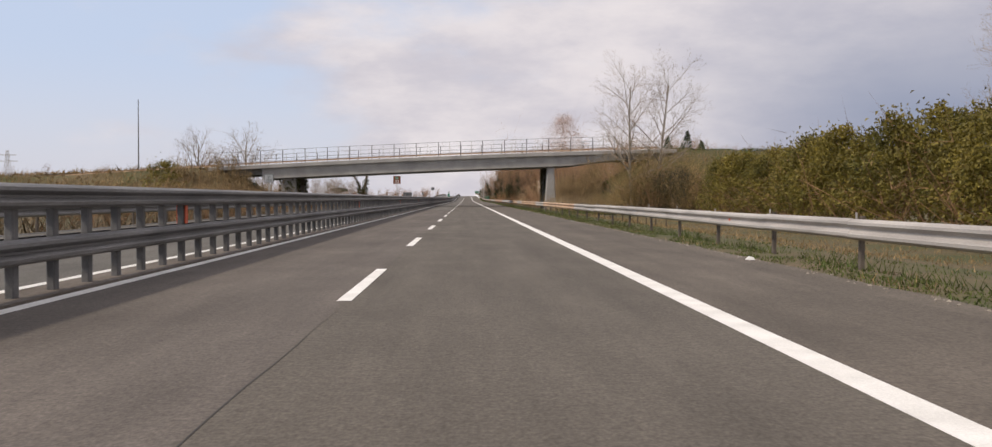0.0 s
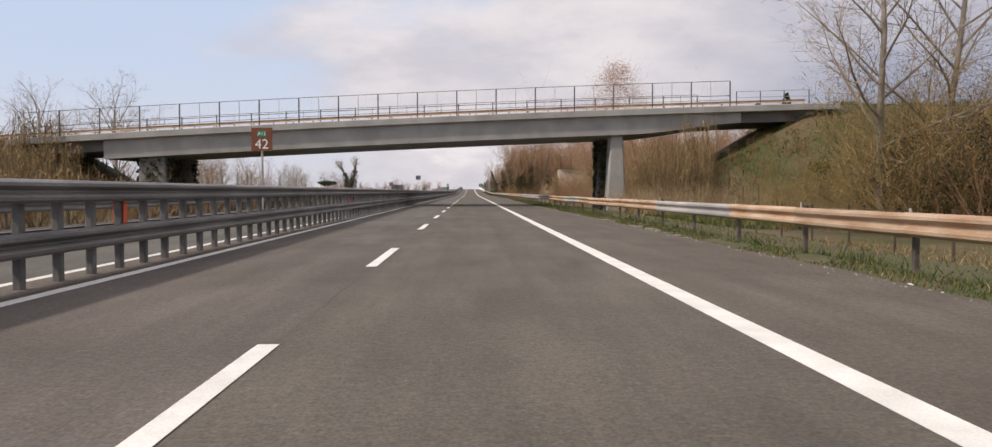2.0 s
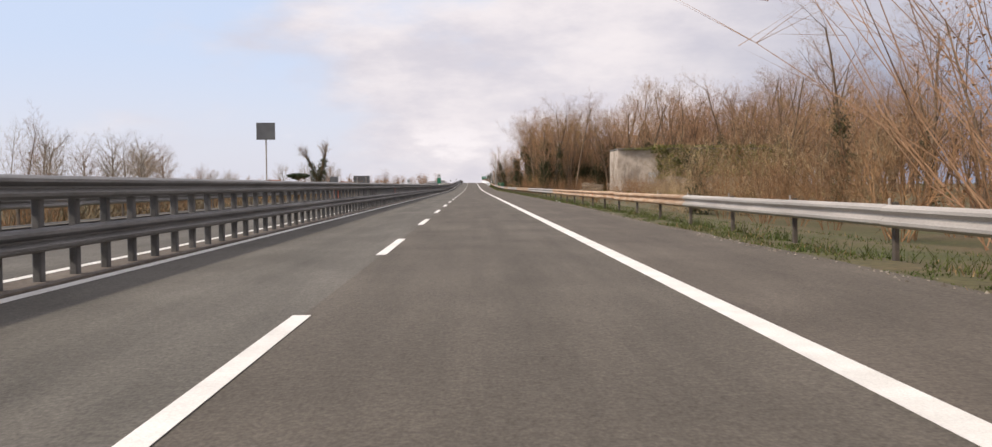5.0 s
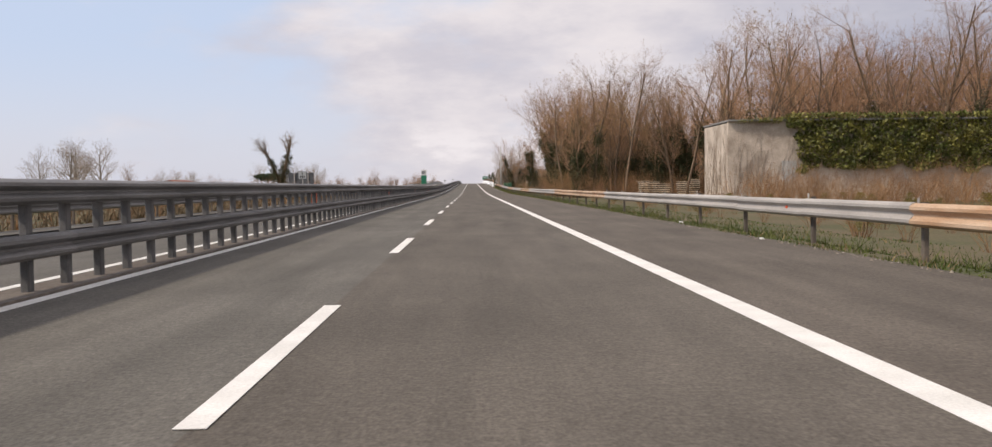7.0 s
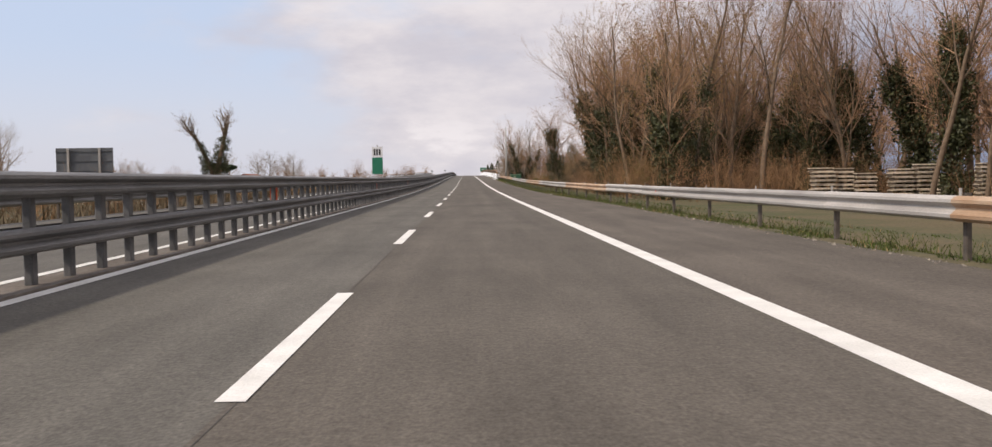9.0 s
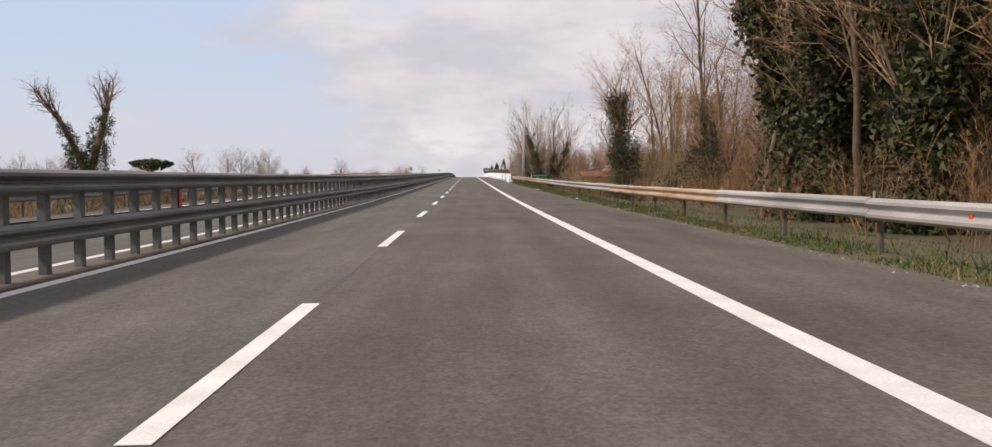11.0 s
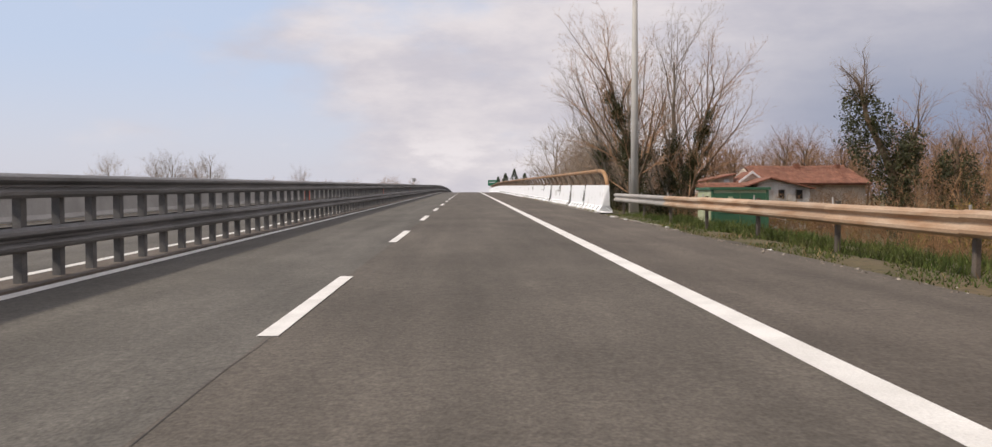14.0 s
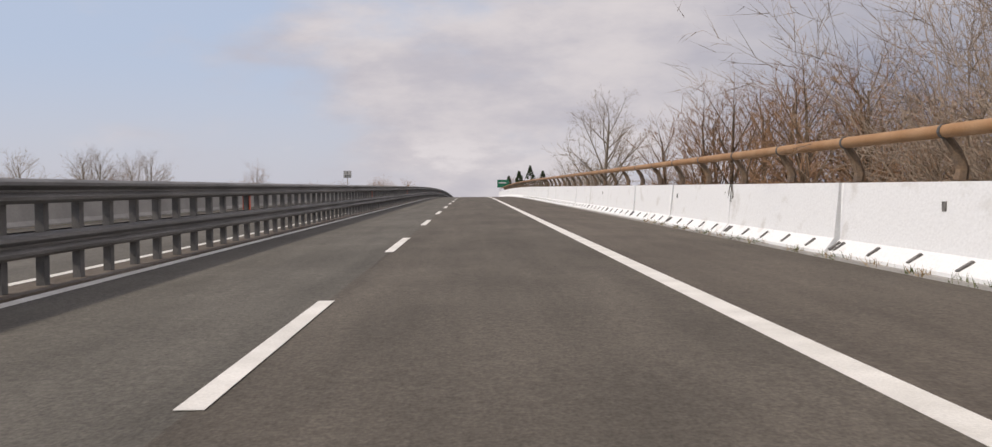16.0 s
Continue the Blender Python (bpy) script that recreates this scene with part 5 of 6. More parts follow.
grass_sheet("verge_grass", 6, 115000, on_verge, 0.02, 0.07, 0.012, "short green grass and weeds on the verge")
grass_sheet("rail_grass", 16, 18000, lambda r: (6.3 + abs(r.gauss(0, 0.7)), r.uniform(2, 449)), 0.08, 0.24, 0.010, "longer green grass under the guardrail", -0.1)
grass_sheet("cabin_grass", 26, 12000, lambda r: (r.uniform(6.4, 10.5), r.uniform(424, 449.5)), 0.08, 0.25, 0.012, "long green grass round the cabin", -0.3)
grass_sheet("bank_grass", 9, 40000, lambda r: (r.uniform(11, 46), r.uniform(95, 131)), 0.10, 0.30, 0.03, "rough green and brown grass on the embankment", -0.4)

grass_sheet("bank_straw", 10, 12000, lambda r: (r.uniform(11, 48), r.uniform(95, 131)), 0.12, 0.38, 0.018, "dry brown grass on the embankment", 0.0, STRAW)
grass_sheet("field_straw", 12, 12000, lambda r: (r.uniform(8.6, 18), r.uniform(20, 82)), 0.05, 0.16, 0.013, "pale dry grass beyond the guardrail", -0.6, STRAW)
grass_sheet("verge_straw", 11, 20000, on_verge, 0.03, 0.10, 0.010, "dry brown grass and leaf litter on the verge", 0.1, STRAW)


grass_sheet("far_verge_growth", 21, 15000, lambda r: (r.uniform(-20.5, -15.6), r.uniform(0, 600)), 0.5, 1.25, 0.045, "dense dead brown weeds behind the far guardrail", -0.5, WEED)
grass_sheet("field_growth", 22, 9000, lambda r: (r.uniform(-46, -21), r.uniform(20, 600)), 0.5, 1.3, 0.08, "dead brown weeds on the plain", -0.3, WEED)
grass_sheet("ramp_grass", 23, 9000, lambda r: (r.uniform(-75, -24), r.uniform(117, 131)), 0.2, 0.6, 0.06, "golden dry grass on the far embankment", -0.4, STRAW)


def verge_gravel():
    """Grit and crumbled asphalt along the edge of the hard shoulder."""
    r, g = random.Random(88), Geo()
    for _ in range(7000):
        y = r.uniform(2, 449)
        x, s = verge_x(y) + r.gauss(-0.05, 0.13), r.uniform(0.008, 0.03) * (2.0 if r.random() < 0.04 else 1.0)
        z = max(land(x, y), road_z(y) - 0.005 if x < verge_x(y) - 0.05 else -9)
        a, n = r.uniform(0, 6.3), len(g.v)
        g.v += [(x + s * math.cos(a + k), y + 1.3 * s * math.sin(a + k), z - 0.004) for k in (0, 2.1, 4.2)] + [(x + r.gauss(0, s * 0.3), y, z + s * r.uniform(0.5, 1.0))]
        g.f += [(n, n + 1, n + 3), (n + 1, n + 2, n + 3), (n + 2, n, n + 3)]
    single("gravel", g, GRAVEL, "loose brown grit along the edge of the asphalt", "gravel", kind="stuff")


verge_gravel()

# ---- ruined building, pallets, house and roadside things ----
def ruin():
    top = thing("ruined_building", "weathered plaster building with ivy over its wall", "building")
    x0, x1, y0, y1, zb = 21.1, 46.0, 276.5, 284.5, -1.2
    part("wall", Geo().box(x0, y0, zb, x1, y0 + 0.35, 6.15), PLASTER, top)
    part("wall", Geo().box(x0, y0 + 0.35, zb, x0 + 0.35, y1, 6.05), PLASTER, top)
    part("wall", Geo().box(x0 + 0.35, y1 - 0.35, zb, x1, y1, 6.05), PLASTER, top)
    part("wall", Geo().box(x1 - 0.35, y0 + 0.35, zb, x1, y1 - 0.35, 6.05), PLASTER, top)
    part("roof", Geo().box(x0 - 0.05, y0 - 0.35, 6.15, x1 + 0.2, y1 + 0.2, 6.29, 0.03), CONCRETE_DARK, top, "thin dark flat roof")
    part("window", Geo().box(x0 + 4.4, y0 - 0.02, 1.2, x0 + 5.6, y0 + 0.02, 2.9), POLE_GREY, top, "grey boarded window")
    r, lv = random.Random(15), Geo()
    for k in range(30):
        x, pts = x0 + 0.3 + 0.19 * k + r.uniform(-0.2, 0.2), []
        for j in range(9):
            pts.append((x, y0 - 0.03, 0.2 + 0.72 * j))
            x += r.gauss(0.05, 0.22)
        pts = [(min(max(q[0], x0 + 0.1), x0 + 7), q[1], q[2]) for q in pts][: r.randint(4, 9)]
        part("creeper_stem", Geo().tube(pts, [0.016 - 0.0015 * j for j in range(len(pts))], 4), BARK_PALE, top)
    for k in range(16):
        y, pts = y0 + 0.3 + 0.46 * k + r.uniform(-0.2, 0.2), []
        for j in range(9):
            pts.append((x0 - 0.03, min(max(y, y0 + 0.05), y1 - 0.05), 0.0 + 0.72 * j))
            y += r.gauss(0, 0.4)
        pts = pts[: r.randint(4, 9)]
        part("creeper_stem", Geo().tube(pts, [0.018 - 0.0015 * j for j in range(len(pts))], 4), BARK, top)
    for _ in range(700):
        x = x0 + r.random() ** 0.5 * 6.0
        lv.leaf((x, y0 - 0.36 + r.gauss(0, 0.1), 6.23 + 0.2 * noise.noise((x * 1.7, 3, 1)) + r.gauss(0, 0.10)), r.uniform(0.05, 0.11), r)
    for _ in range(15000):
        x, z = r.uniform(x0 + 4.6, x1 + 0.5), r.uniform(1.5, 6.75)
        ragged = x0 + 5.6 + 1.1 * noise.noise((z * 0.9, 1, 0)) - (0.9 if z > 5.6 else 0)
        if x < ragged or z < 2.2 + 0.8 * noise.noise((x * 0.5, 2, 0)):
            continue
        lv.leaf((x, y0 - 0.1 - (0.25 + 0.5 * max(0.0, noise.noise((x * 0.8, z * 0.9, 7)) + 0.4)) * r.random(), z), r.uniform(0.10, 0.20), r)
    part("ivy", lv, IVY_WALL, top, "dark green ivy")


ruin()


PALLET_BOARD = Geo().box(-0.62, -0.055, 0.0, 0.62, 0.055, 0.05, 0.004).mesh("board", WOOD)
PALLET_BEARER = Geo().box(-0.06, -0.36, 0.05, 0.06, 0.36, 0.18).mesh("bearer", WOOD_DARK)


def pallet(x, y, z, turn):
    top = thing("pallet", "weathered wooden pallet in a stack beside the wood", "pallet", "stacked pallets",
                at=Matrix.Translation((x, y, z)) @ Matrix.Rotation(turn, 4, "Z"))
    for i in range(4):
        part("board", PALLET_BOARD, WOOD, top, at=Matrix.Translation((0, -0.36 + 0.24 * i, 0.18)))
    for i in (0, 3):
        part("board", PALLET_BOARD, WOOD, top, at=Matrix.Translation((0, -0.36 + 0.24 * i, 0)))
    for i in (-1, 0, 1):
        part("bearer", PALLET_BEARER, WOOD_DARK, top, at=Matrix.Translation((0.52 * i, 0, 0)))


for sx, sy, n in ((20.9, 314, 8), (22.2, 314.3, 8), (23.4, 314, 7), (25.5, 313.8, 8), (26.9, 313.6, 9), (30.6, 313.5, 9), (31.9, 313.8, 9)):
    base = land(sx, sy) + 0.02
    for i in range(n):
        pallet(sx + rng.uniform(-0.09, 0.09), sy + rng.uniform(-0.08, 0.08), base + 0.25 * i, rng.uniform(-0.1, 0.1))


def lamp_pole():
    x, y = 8.15, 457.2
    top = thing("lamp_pole", "tall grey tapered concrete pole beside the parapet", "pole", at=Matrix.Translation((x, y, land(x, y))))
    part("shaft", Geo().tube([(0, 0, -0.2), (0, 0, 5), (0, 0, 10.6)], [0.20, 0.165, 0.12], 12, True), POLE_GREY, top, smooth=True)
    part("cap", Geo().box(-0.16, -0.1, 10.6, 0.1, 0.1, 10.72, 0.02), STEEL_POST, top)
    part("cable_duct", Geo().box(-0.27, -0.03, 0.0, -0.2, 0.03, 2.6), STEEL, top)


lamp_pole()


def shelter():
    """A cabin with a pale side towards the road and a dark double door at its front."""
    x, y = 8.46, 443.9
    top = thing("equipment_cabin", "small green metal equipment cabin with an open dark green front", "cabin", at=Matrix.Translation((x, y, land(x + 1, y) - 0.1)))
    h = 2.03 - land(x + 1, y) + 0.1
    part("body", Geo().box(0, 0, 0, 1.98, 1.86, h - 0.09, 0.02), GREEN_LIGHT, top)
    for a, b in ((0.05, 0.90), (0.94, 1.80)):
        part("side_panel", Geo().box(-0.022, a, 0.25, -0.002, b, h - 0.2, 0.008), GREEN_LIGHT, top)
    part("roof", Geo().box(-0.07, -0.08, h - 0.09, 2.05, 1.93, h, 0.03), GREEN_DARK, top)
    for a, b in ((0.0, 0.09), (1.89, 1.98)):
        part("front_post", Geo().box(a, -0.04, 0.1, b, -0.002, h - 0.1, 0.008), GREEN_DARK, top)
    for a, b in ((0.10, 0.98), (1.0, 1.88)):
        leaf = part("door", Geo().box(a, -0.03, 0.2, b, -0.002, h - 0.2, 0.006), GREEN_DARK, top)
        part("door_rib", Geo().box(a + 0.1, -0.045, 0.75, b - 0.1, -0.031, 0.80, 0.004), GREEN_DARK, leaf)
        part("handle", Geo().box((a + b) / 2 - 0.015, -0.06, 1.0, (a + b) / 2 + 0.015, -0.031, 1.14, 0.005), STEEL, leaf)
    g = Geo()
    g.v = [(0.55, -0.05, h - 0.32), (0.72, -0.05, h - 0.32), (1.02, -0.05, h - 0.75), (0.85, -0.05, h - 0.75), (0.55, -0.034, h - 0.32), (0.72, -0.034, h - 0.32), (1.02, -0.034, h - 0.75), (0.85, -0.034, h - 0.75)]
    g.f = [(0, 3, 2, 1), (0, 1, 5, 4), (1, 2, 6, 5), (2, 3, 7, 6), (3, 0, 4, 7)]
    part("brace", g, GREEN_LIGHT, top, "pale diagonal strip")


shelter()


def slope_roof(corners, thick=0.12):
    """A roof plane with thickness, from its four upper corners."""
    g = Geo()
    g.v = list(corners) + [(x, y, z - thick) for x, y, z in corners]
    g.f = [(0, 1, 2, 3), (7, 6, 5, 4)] + [(k, 4 + k, 4 + (k + 1) % 4, (k + 1) % 4) for k in range(4)]
    return g


def house():
    """Main range with its long roof, a pale gabled wing before it, a low lean-to and a small outbuilding."""
    x0, x1, y0, y1, zb = 27.6, 37.8, 501.6, 512.4, -1.6
    top = thing("house", "low house with a red clay tile roof and pale walls", "house")
    part("wall", Geo().box(x0, y0, zb, x1, y1, 2.75), PLASTER, top, "pale plaster wall")
    eave, ridge, ym = 2.8, 4.55, 507.0
    fall = (ridge - eave) / (ym - 501.0)
    for side in (1, -1):
        roof = part("roof", slope_roof([(x0 - 0.4, ym - side * 6.0, eave), (x1 + 0.5, ym - side * 6.0, eave), (x1 + 0.1, ym, ridge), (x0 + 0.6, ym, ridge)][::side]), ROOF, top, "red clay tile roof")
        if side > 0:
            tile = Geo().tube([(0, 0, 0), (0, -0.9, -0.9 * fall)], [0.09, 0.11], 6).mesh("roof_tile", ROOF)
            rest, r = Geo(), random.Random(31)
            for j in range(7):
                for i in range(50):
                    x, y = x0 + 0.25 + 0.235 * i, ym - 0.86 * j
                    if x > x1 + 0.1 + 0.06 * j:
                        continue
                    z = ridge - fall * 0.86 * j + 0.02 + r.uniform(0, 0.03)
                    if j > 1 and i < 48:
                        part("roof_tile", tile, ROOF, roof, at=Matrix.Translation((x, y, z)))
                    else:
                        rest.tube([(x, y, z), (x, y - 0.9, z - 0.9 * fall)], [0.09, 0.11], 6)
            tagged(part("upper_tiles", rest, ROOF, roof), kind="stuff")
    part("ridge", Geo().tube([(x0 + 0.6, ym, ridge + 0.02), (33, ym, ridge - 0.05), (x1 + 0.1, ym, ridge + 0.05)], [0.14] * 3, 6, True), ROOF, top)
    for x, w in ((32.8, 0.26), (36.9, 0.2)):
        part("chimney", Geo().box(x - w, ym - 1.0, 4.0, x + w, ym - 0.5, 4.82, 0.02), ROOF, top, "low brick chimney")
    g = Geo()
    g.v = [(x0, y0, 2.7), (x0, y1, 2.7), (x0, ym, ridge - 0.15), (x0 + 0.2, y0, 2.7), (x0 + 0.2, y1, 2.7), (x0 + 0.2, ym, ridge - 0.15)]
    g.f = [(0, 1, 2), (5, 4, 3), (0, 3, 4, 1), (1, 4, 5, 2), (2, 5, 3, 0)]
    part("gable", g, PLASTER, top)
    # dormer with white barge boards
    for a in (-1, 1):
        part("dormer_roof", slope_roof([(27.0, 501.6, 4.0), (27.0 + a * 1.25, 501.6, 3.05), (27.0 + a * 1.25, 505, 3.05), (27.0, 505, 4.0)][::a]), ROOF, top)
        g = Geo()
        g.v = [(27.0, y, z) for y in (501.45, 501.58) for z in (3.82, 4.03)] + [(27.0 + a * 1.3, y, z) for y in (501.45, 501.58) for z in (2.84, 3.05)]
        g.f = [(0, 1, 5, 4), (1, 3, 7, 5), (3, 2, 6, 7), (2, 0, 4, 6), (4, 5, 7, 6), (0, 2, 3, 1)]
        part("barge_board", g, WHITE_SIGN, top, "white barge board")
    part("dormer", Geo().face((25.9, 501.62, 3.0), (28.1, 501.62, 3.0), (27.0, 501.62, 3.9)), PLASTER, top)
    # pale wing with its low gable
    g = Geo()
    ring = [(26.5, zb), (31.3, zb), (31.3, 2.35), (27.6, 3.2), (26.5, 2.85)]
    g.v = [(x, 498.2, z) for x, z in ring] + [(x, 501.7, z) for x, z in ring]
    g.f = [tuple(range(5)), tuple(range(9, 4, -1))] + [(k, 5 + k, 5 + (k + 1) % 5, (k + 1) % 5) for k in range(5)]
    part("wing", g, PALE_WALL, top, "whitish stained wall")
    part("wing_roof", slope_roof([(27.6, 497.7, 3.38), (27.6, 501.8, 3.38), (31.7, 501.8, 2.4), (31.7, 497.7, 2.4)][::-1]), ROOF, top)
    part("wing_roof", slope_roof([(27.6, 497.7, 3.38), (27.6, 501.8, 3.38), (25.6, 501.8, 2.7), (25.6, 497.7, 2.7)]), ROOF, top)
    for x, z, w, h in ((28.4, 1.5, 0.55, 0.75), (30.0, 1.4, 0.6, 0.85)):
        win = part("window", Geo().box(x, 498.12, z, x + w, 498.21, z + h), WOOD_DARK, top)
        part("pane", Geo().box(x + 0.06, 498.10, z + 0.06, x + w - 0.06, 498.118, z + h - 0.06), GLASS_DARK, win)
    # lean-to in front of it
    part("lean_to", Geo().box(21.8, 497.2, zb, 26.4, 501.5, 1.9), PLASTER, top)
    roof = part("lean_to_roof", slope_roof([(21.4, 496.6, 1.9), (26.5, 496.6, 1.95), (26.5, 501.5, 2.95), (21.4, 501.5, 2.85)]), ROOF, top, "brown clay tile roof")
    rest = Geo()
    for i in range(21):
        for j in range(5):
            x, y = 21.6 + 0.235 * i, 501.4 - 0.98 * j
            rest.tube([(x, y, 2.88 - 0.2 * j), (x, y - 1.0, 2.68 - 0.2 * j)], [0.09, 0.11], 5)
    tagged(part("lean_to_tiles", rest, ROOF, roof), kind="stuff")
    # outbuilding with one slope
    g = Geo()
    ring = [(22.9, zb), (25.6, zb), (25.6, 3.65), (22.9, 3.1)]
    g.v = [(x, 503.0, z) for x, z in ring] + [(x, 507, z) for x, z in ring]
    g.f = [(0, 1, 2, 3), (7, 6, 5, 4)] + [(k, 4 + k, 4 + (k + 1) % 4, (k + 1) % 4) for k in range(4)]
    part("outbuilding", g, PLASTER, top)
    part("outbuilding_roof", slope_roof([(22.3, 502.5, 3.1), (25.8, 502.5, 3.85), (25.8, 507.4, 3.85), (22.3, 507.4, 3.1)]), ROOF, top)
    part("shutter", Geo().box(24.7, 502.94, 2.75, 25.2, 503.0, 3.3), WHITE_SIGN, top, "white shutter")


house()


def kerb_slabs():
    """Broken pieces of an old concrete edging between the asphalt and the verge."""
    r = random.Random(64)
    for y, length in ((449.3, 0.7), (447.0, 1.5), (445.0, 1.1), (443.4, 0.5), (442.3, 0.8), (441.1, 0.9), (439.9, 0.5), (438.9, 0.9), (437.4, 0.6), (436.0, 0.9), (92.6, 0.5), (91.0, 0.3), (86.4, 0.4), (85.3, 0.5), (84.1, 0.3), (83.0, 0.6), (81.7, 0.4), (80.6, 0.5), (79.2, 0.7), (77.9, 0.4)):
        x, w, g = verge_x(y) + r.uniform(0.02, 0.18), r.uniform(0.06, 0.15), Geo()
        left = [(-w + r.gauss(0, 0.02), (k / 4 - 0.5) * length) for k in range(5)]
        ring = left + [(w + r.gauss(0, 0.02), (0.5 - k / 4) * length * 0.93) for k in range(5)]
        top = r.uniform(0.025, 0.055)
        g.v = [(a, b, -0.06) for a, b in ring] + [(a * 0.9, b * 0.97, top + r.gauss(0, 0.006)) for a, b in ring]
        g.f = [(k, (k + 1) % 10, 10 + (k + 1) % 10, 10 + k) for k in range(10)] + [tuple(range(10, 20))]
        g.f = [tuple(reversed(f)) for f in g.f]
        single("kerb_slab", g, SLAB, "broken pale concrete slab at the edge of the asphalt", "slab", "broken edging",
               at=Matrix.Translation((x, y, max(land(x, y), road_z(y) - 0.07))) @ Matrix.Rotation(r.gauss(0, 0.05), 4, "Z"))


kerb_slabs()


def lettering(text, size, mat, parent, at, label=""):
    cu = bpy.data.curves.new("lettering", "FONT")
    cu.body, cu.size, cu.align_x, cu.align_y, cu.extrude = text, size, "CENTER", "CENTER", 0.002
    cu.materials.append(mat)
    ob = new("lettering", cu)
    ob.parent, ob.matrix_basis = parent, at
    if label:
        ob["label"] = label


def brown_sign():
    x, y = -6.15, 83.5
    top = thing("distance_sign", "brown motorway distance sign reading A12 and 42", "road sign", at=Matrix.Translation((x, y, 0)))
    part("post", Geo().tube([(0, 0.04, 0), (0, 0.04, 3.0)], [0.035, 0.035], 8, True), STEEL, top)
    part("panel", Geo().box(-0.32, -0.01, 2.36, 0.32, 0.01, 3.06, 0.004), BROWN_SIGN, top, "brown panel")
    part("badge", Geo().box(-0.13, -0.016, 2.77, 0.13, -0.0105, 2.97, 0.003), GREEN_SIGN, top, "green road badge")
    face = Matrix.Rotation(radians(90), 4, "X")
    lettering("A12", 0.15, WHITE_SIGN, top, Matrix.Translation((0, -0.02, 2.87)) @ face)
    lettering("42", 0.42, WHITE_SIGN, top, Matrix.Translation((0, -0.014, 2.55)) @ face)


brown_sign()


def back_board(name, x, y, w, h, z, label, posts=2):
    base = land(x, y)
    top = thing(name, label, "road sign", at=Matrix.Translation((x, y, base)))
    zz = z - base
    part("panel", Geo().box(-w / 2, 0, zz, w / 2, 0.03, zz + h), SIGN_BACK, top, "dark grey back of the panel")
    for k in (0.12, 0.5, 0.88):
        part("stiffener", Geo().box(-w / 2, -0.04, zz + h * k - 0.03, w / 2, -0.002, zz + h * k + 0.03), SIGN_BACK, top)
    for i in range(posts):
        px = (i - (posts - 1) / 2) * w * 0.55
        part("post", Geo().box(px - 0.05, -0.13, -0.2, px + 0.05, -0.045, zz + h), STEEL, top)


back_board("direction_sign", -18.7, 305.3, 2.75, 1.25, 1.64, "back of a wide grey road sign on posts")


def green_sign():
    x, y = -5.95, 321.5
    z = road_z(y)
    top = thing("kilometre_sign", "tall green and white motorway sign on the median", "road sign", at=Matrix.Translation((x, y, z)))
    part("post", Geo().tube([(0, 0.04, 0), (0, 0.04, 3.4)], [0.04, 0.04], 8, True), STEEL, top)
    part("panel", Geo().box(-0.35, -0.01, 1.5, 0.35, 0.01, 2.6), GREEN_SIGN, top, "green panel")
    part("panel", Geo().box(-0.35, -0.01, 2.62, 0.35, 0.01, 3.3), WHITE_SIGN, top, "white panel with dark bars")
    for i in range(3):
        part("bar", Geo().box(-0.24 + 0.17 * i, -0.018, 2.75, -0.13 + 0.17 * i, -0.0105, 3.15), BLACK_SIGN, top)


green_sign()


def fence():
    """Thin posts beyond the guardrail, which swing out to the foot of the bank."""
    top = thing("wire_fence", "thin dark fence posts with wire behind the guardrail", "fence")
    tall = Geo().box(-0.035, -0.035, -0.3, 0.035, 0.035, 2.0).mesh("fence_post", WOOD_DARK)
    low = Geo().box(-0.025, -0.025, -0.3, 0.025, 0.025, 1.0).mesh("fence_post", WOOD_DARK)
    near = [(9.6, 44 + 2.6 * i) for i in range(18)]
    far = [(18.3 + 0.02 * i, 93 + 3.6 * i) for i in range(9)]
    for line, mesh, heights in ((near, low, (0.45, 0.9)), (far, tall, (0.5, 1.2, 1.9))):
        for x, y in line:
            part("fence_post", mesh, WOOD_DARK, top, at=Matrix.Translation((x, y, land(x, y))))
        for h in heights:
            part("wire", Geo().tube([(x - 0.03, y, land(x, y) + h) for x, y in line], [0.004] * len(line), 3), STEEL, top)


fence()


# ---- across the motorway ----
def shed(x, y, w, d, h, wall, label):
    """A low outbuilding with a tiled roof, a door and a window."""
    base = land(x, y) - 0.1
    top = thing("shed", label, "building", "outbuildings", at=Matrix.Translation((x, y, base)))
    part("wall", Geo().box(-w / 2, 0, 0, w / 2, d, h, 0.02), wall, top)
    g = Geo().sweep([(-w / 2 - 0.25, h), (0, h + w * 0.2), (w / 2 + 0.25, h), (w / 2 + 0.25, h + 0.12), (0, h + w * 0.2 + 0.12), (-w / 2 - 0.25, h + 0.12)], [(0, -0.3, 0), (0, d + 0.3, 0)])
    part("roof", g, ROOF, top, "brown tile roof")
    part("door", Geo().box(w / 2 - 0.01, d * 0.2, 0.05, w / 2 + 0.04, d * 0.2 + 0.95, min(2.0, h - 0.1)), WOOD_DARK, top, "dark wooden door")
    for f in (0.5, 0.78):
        frame_ob = part("window", Geo().box(w / 2 - 0.01, d * f, 0.95, w / 2 + 0.03, d * f + 0.9, 1.75), WHITE_SIGN, top, "white window frame")
        part("pane", Geo().box(w / 2 + 0.031, d * f + 0.08, 1.03, w / 2 + 0.036, d * f + 0.82, 1.67), GLASS_DARK, frame_ob)
    part("front_door", Geo().box(-0.55, -0.04, 0.05, 0.45, -0.002, min(2.0, h - 0.1)), WOOD_DARK, top, "dark wooden door")


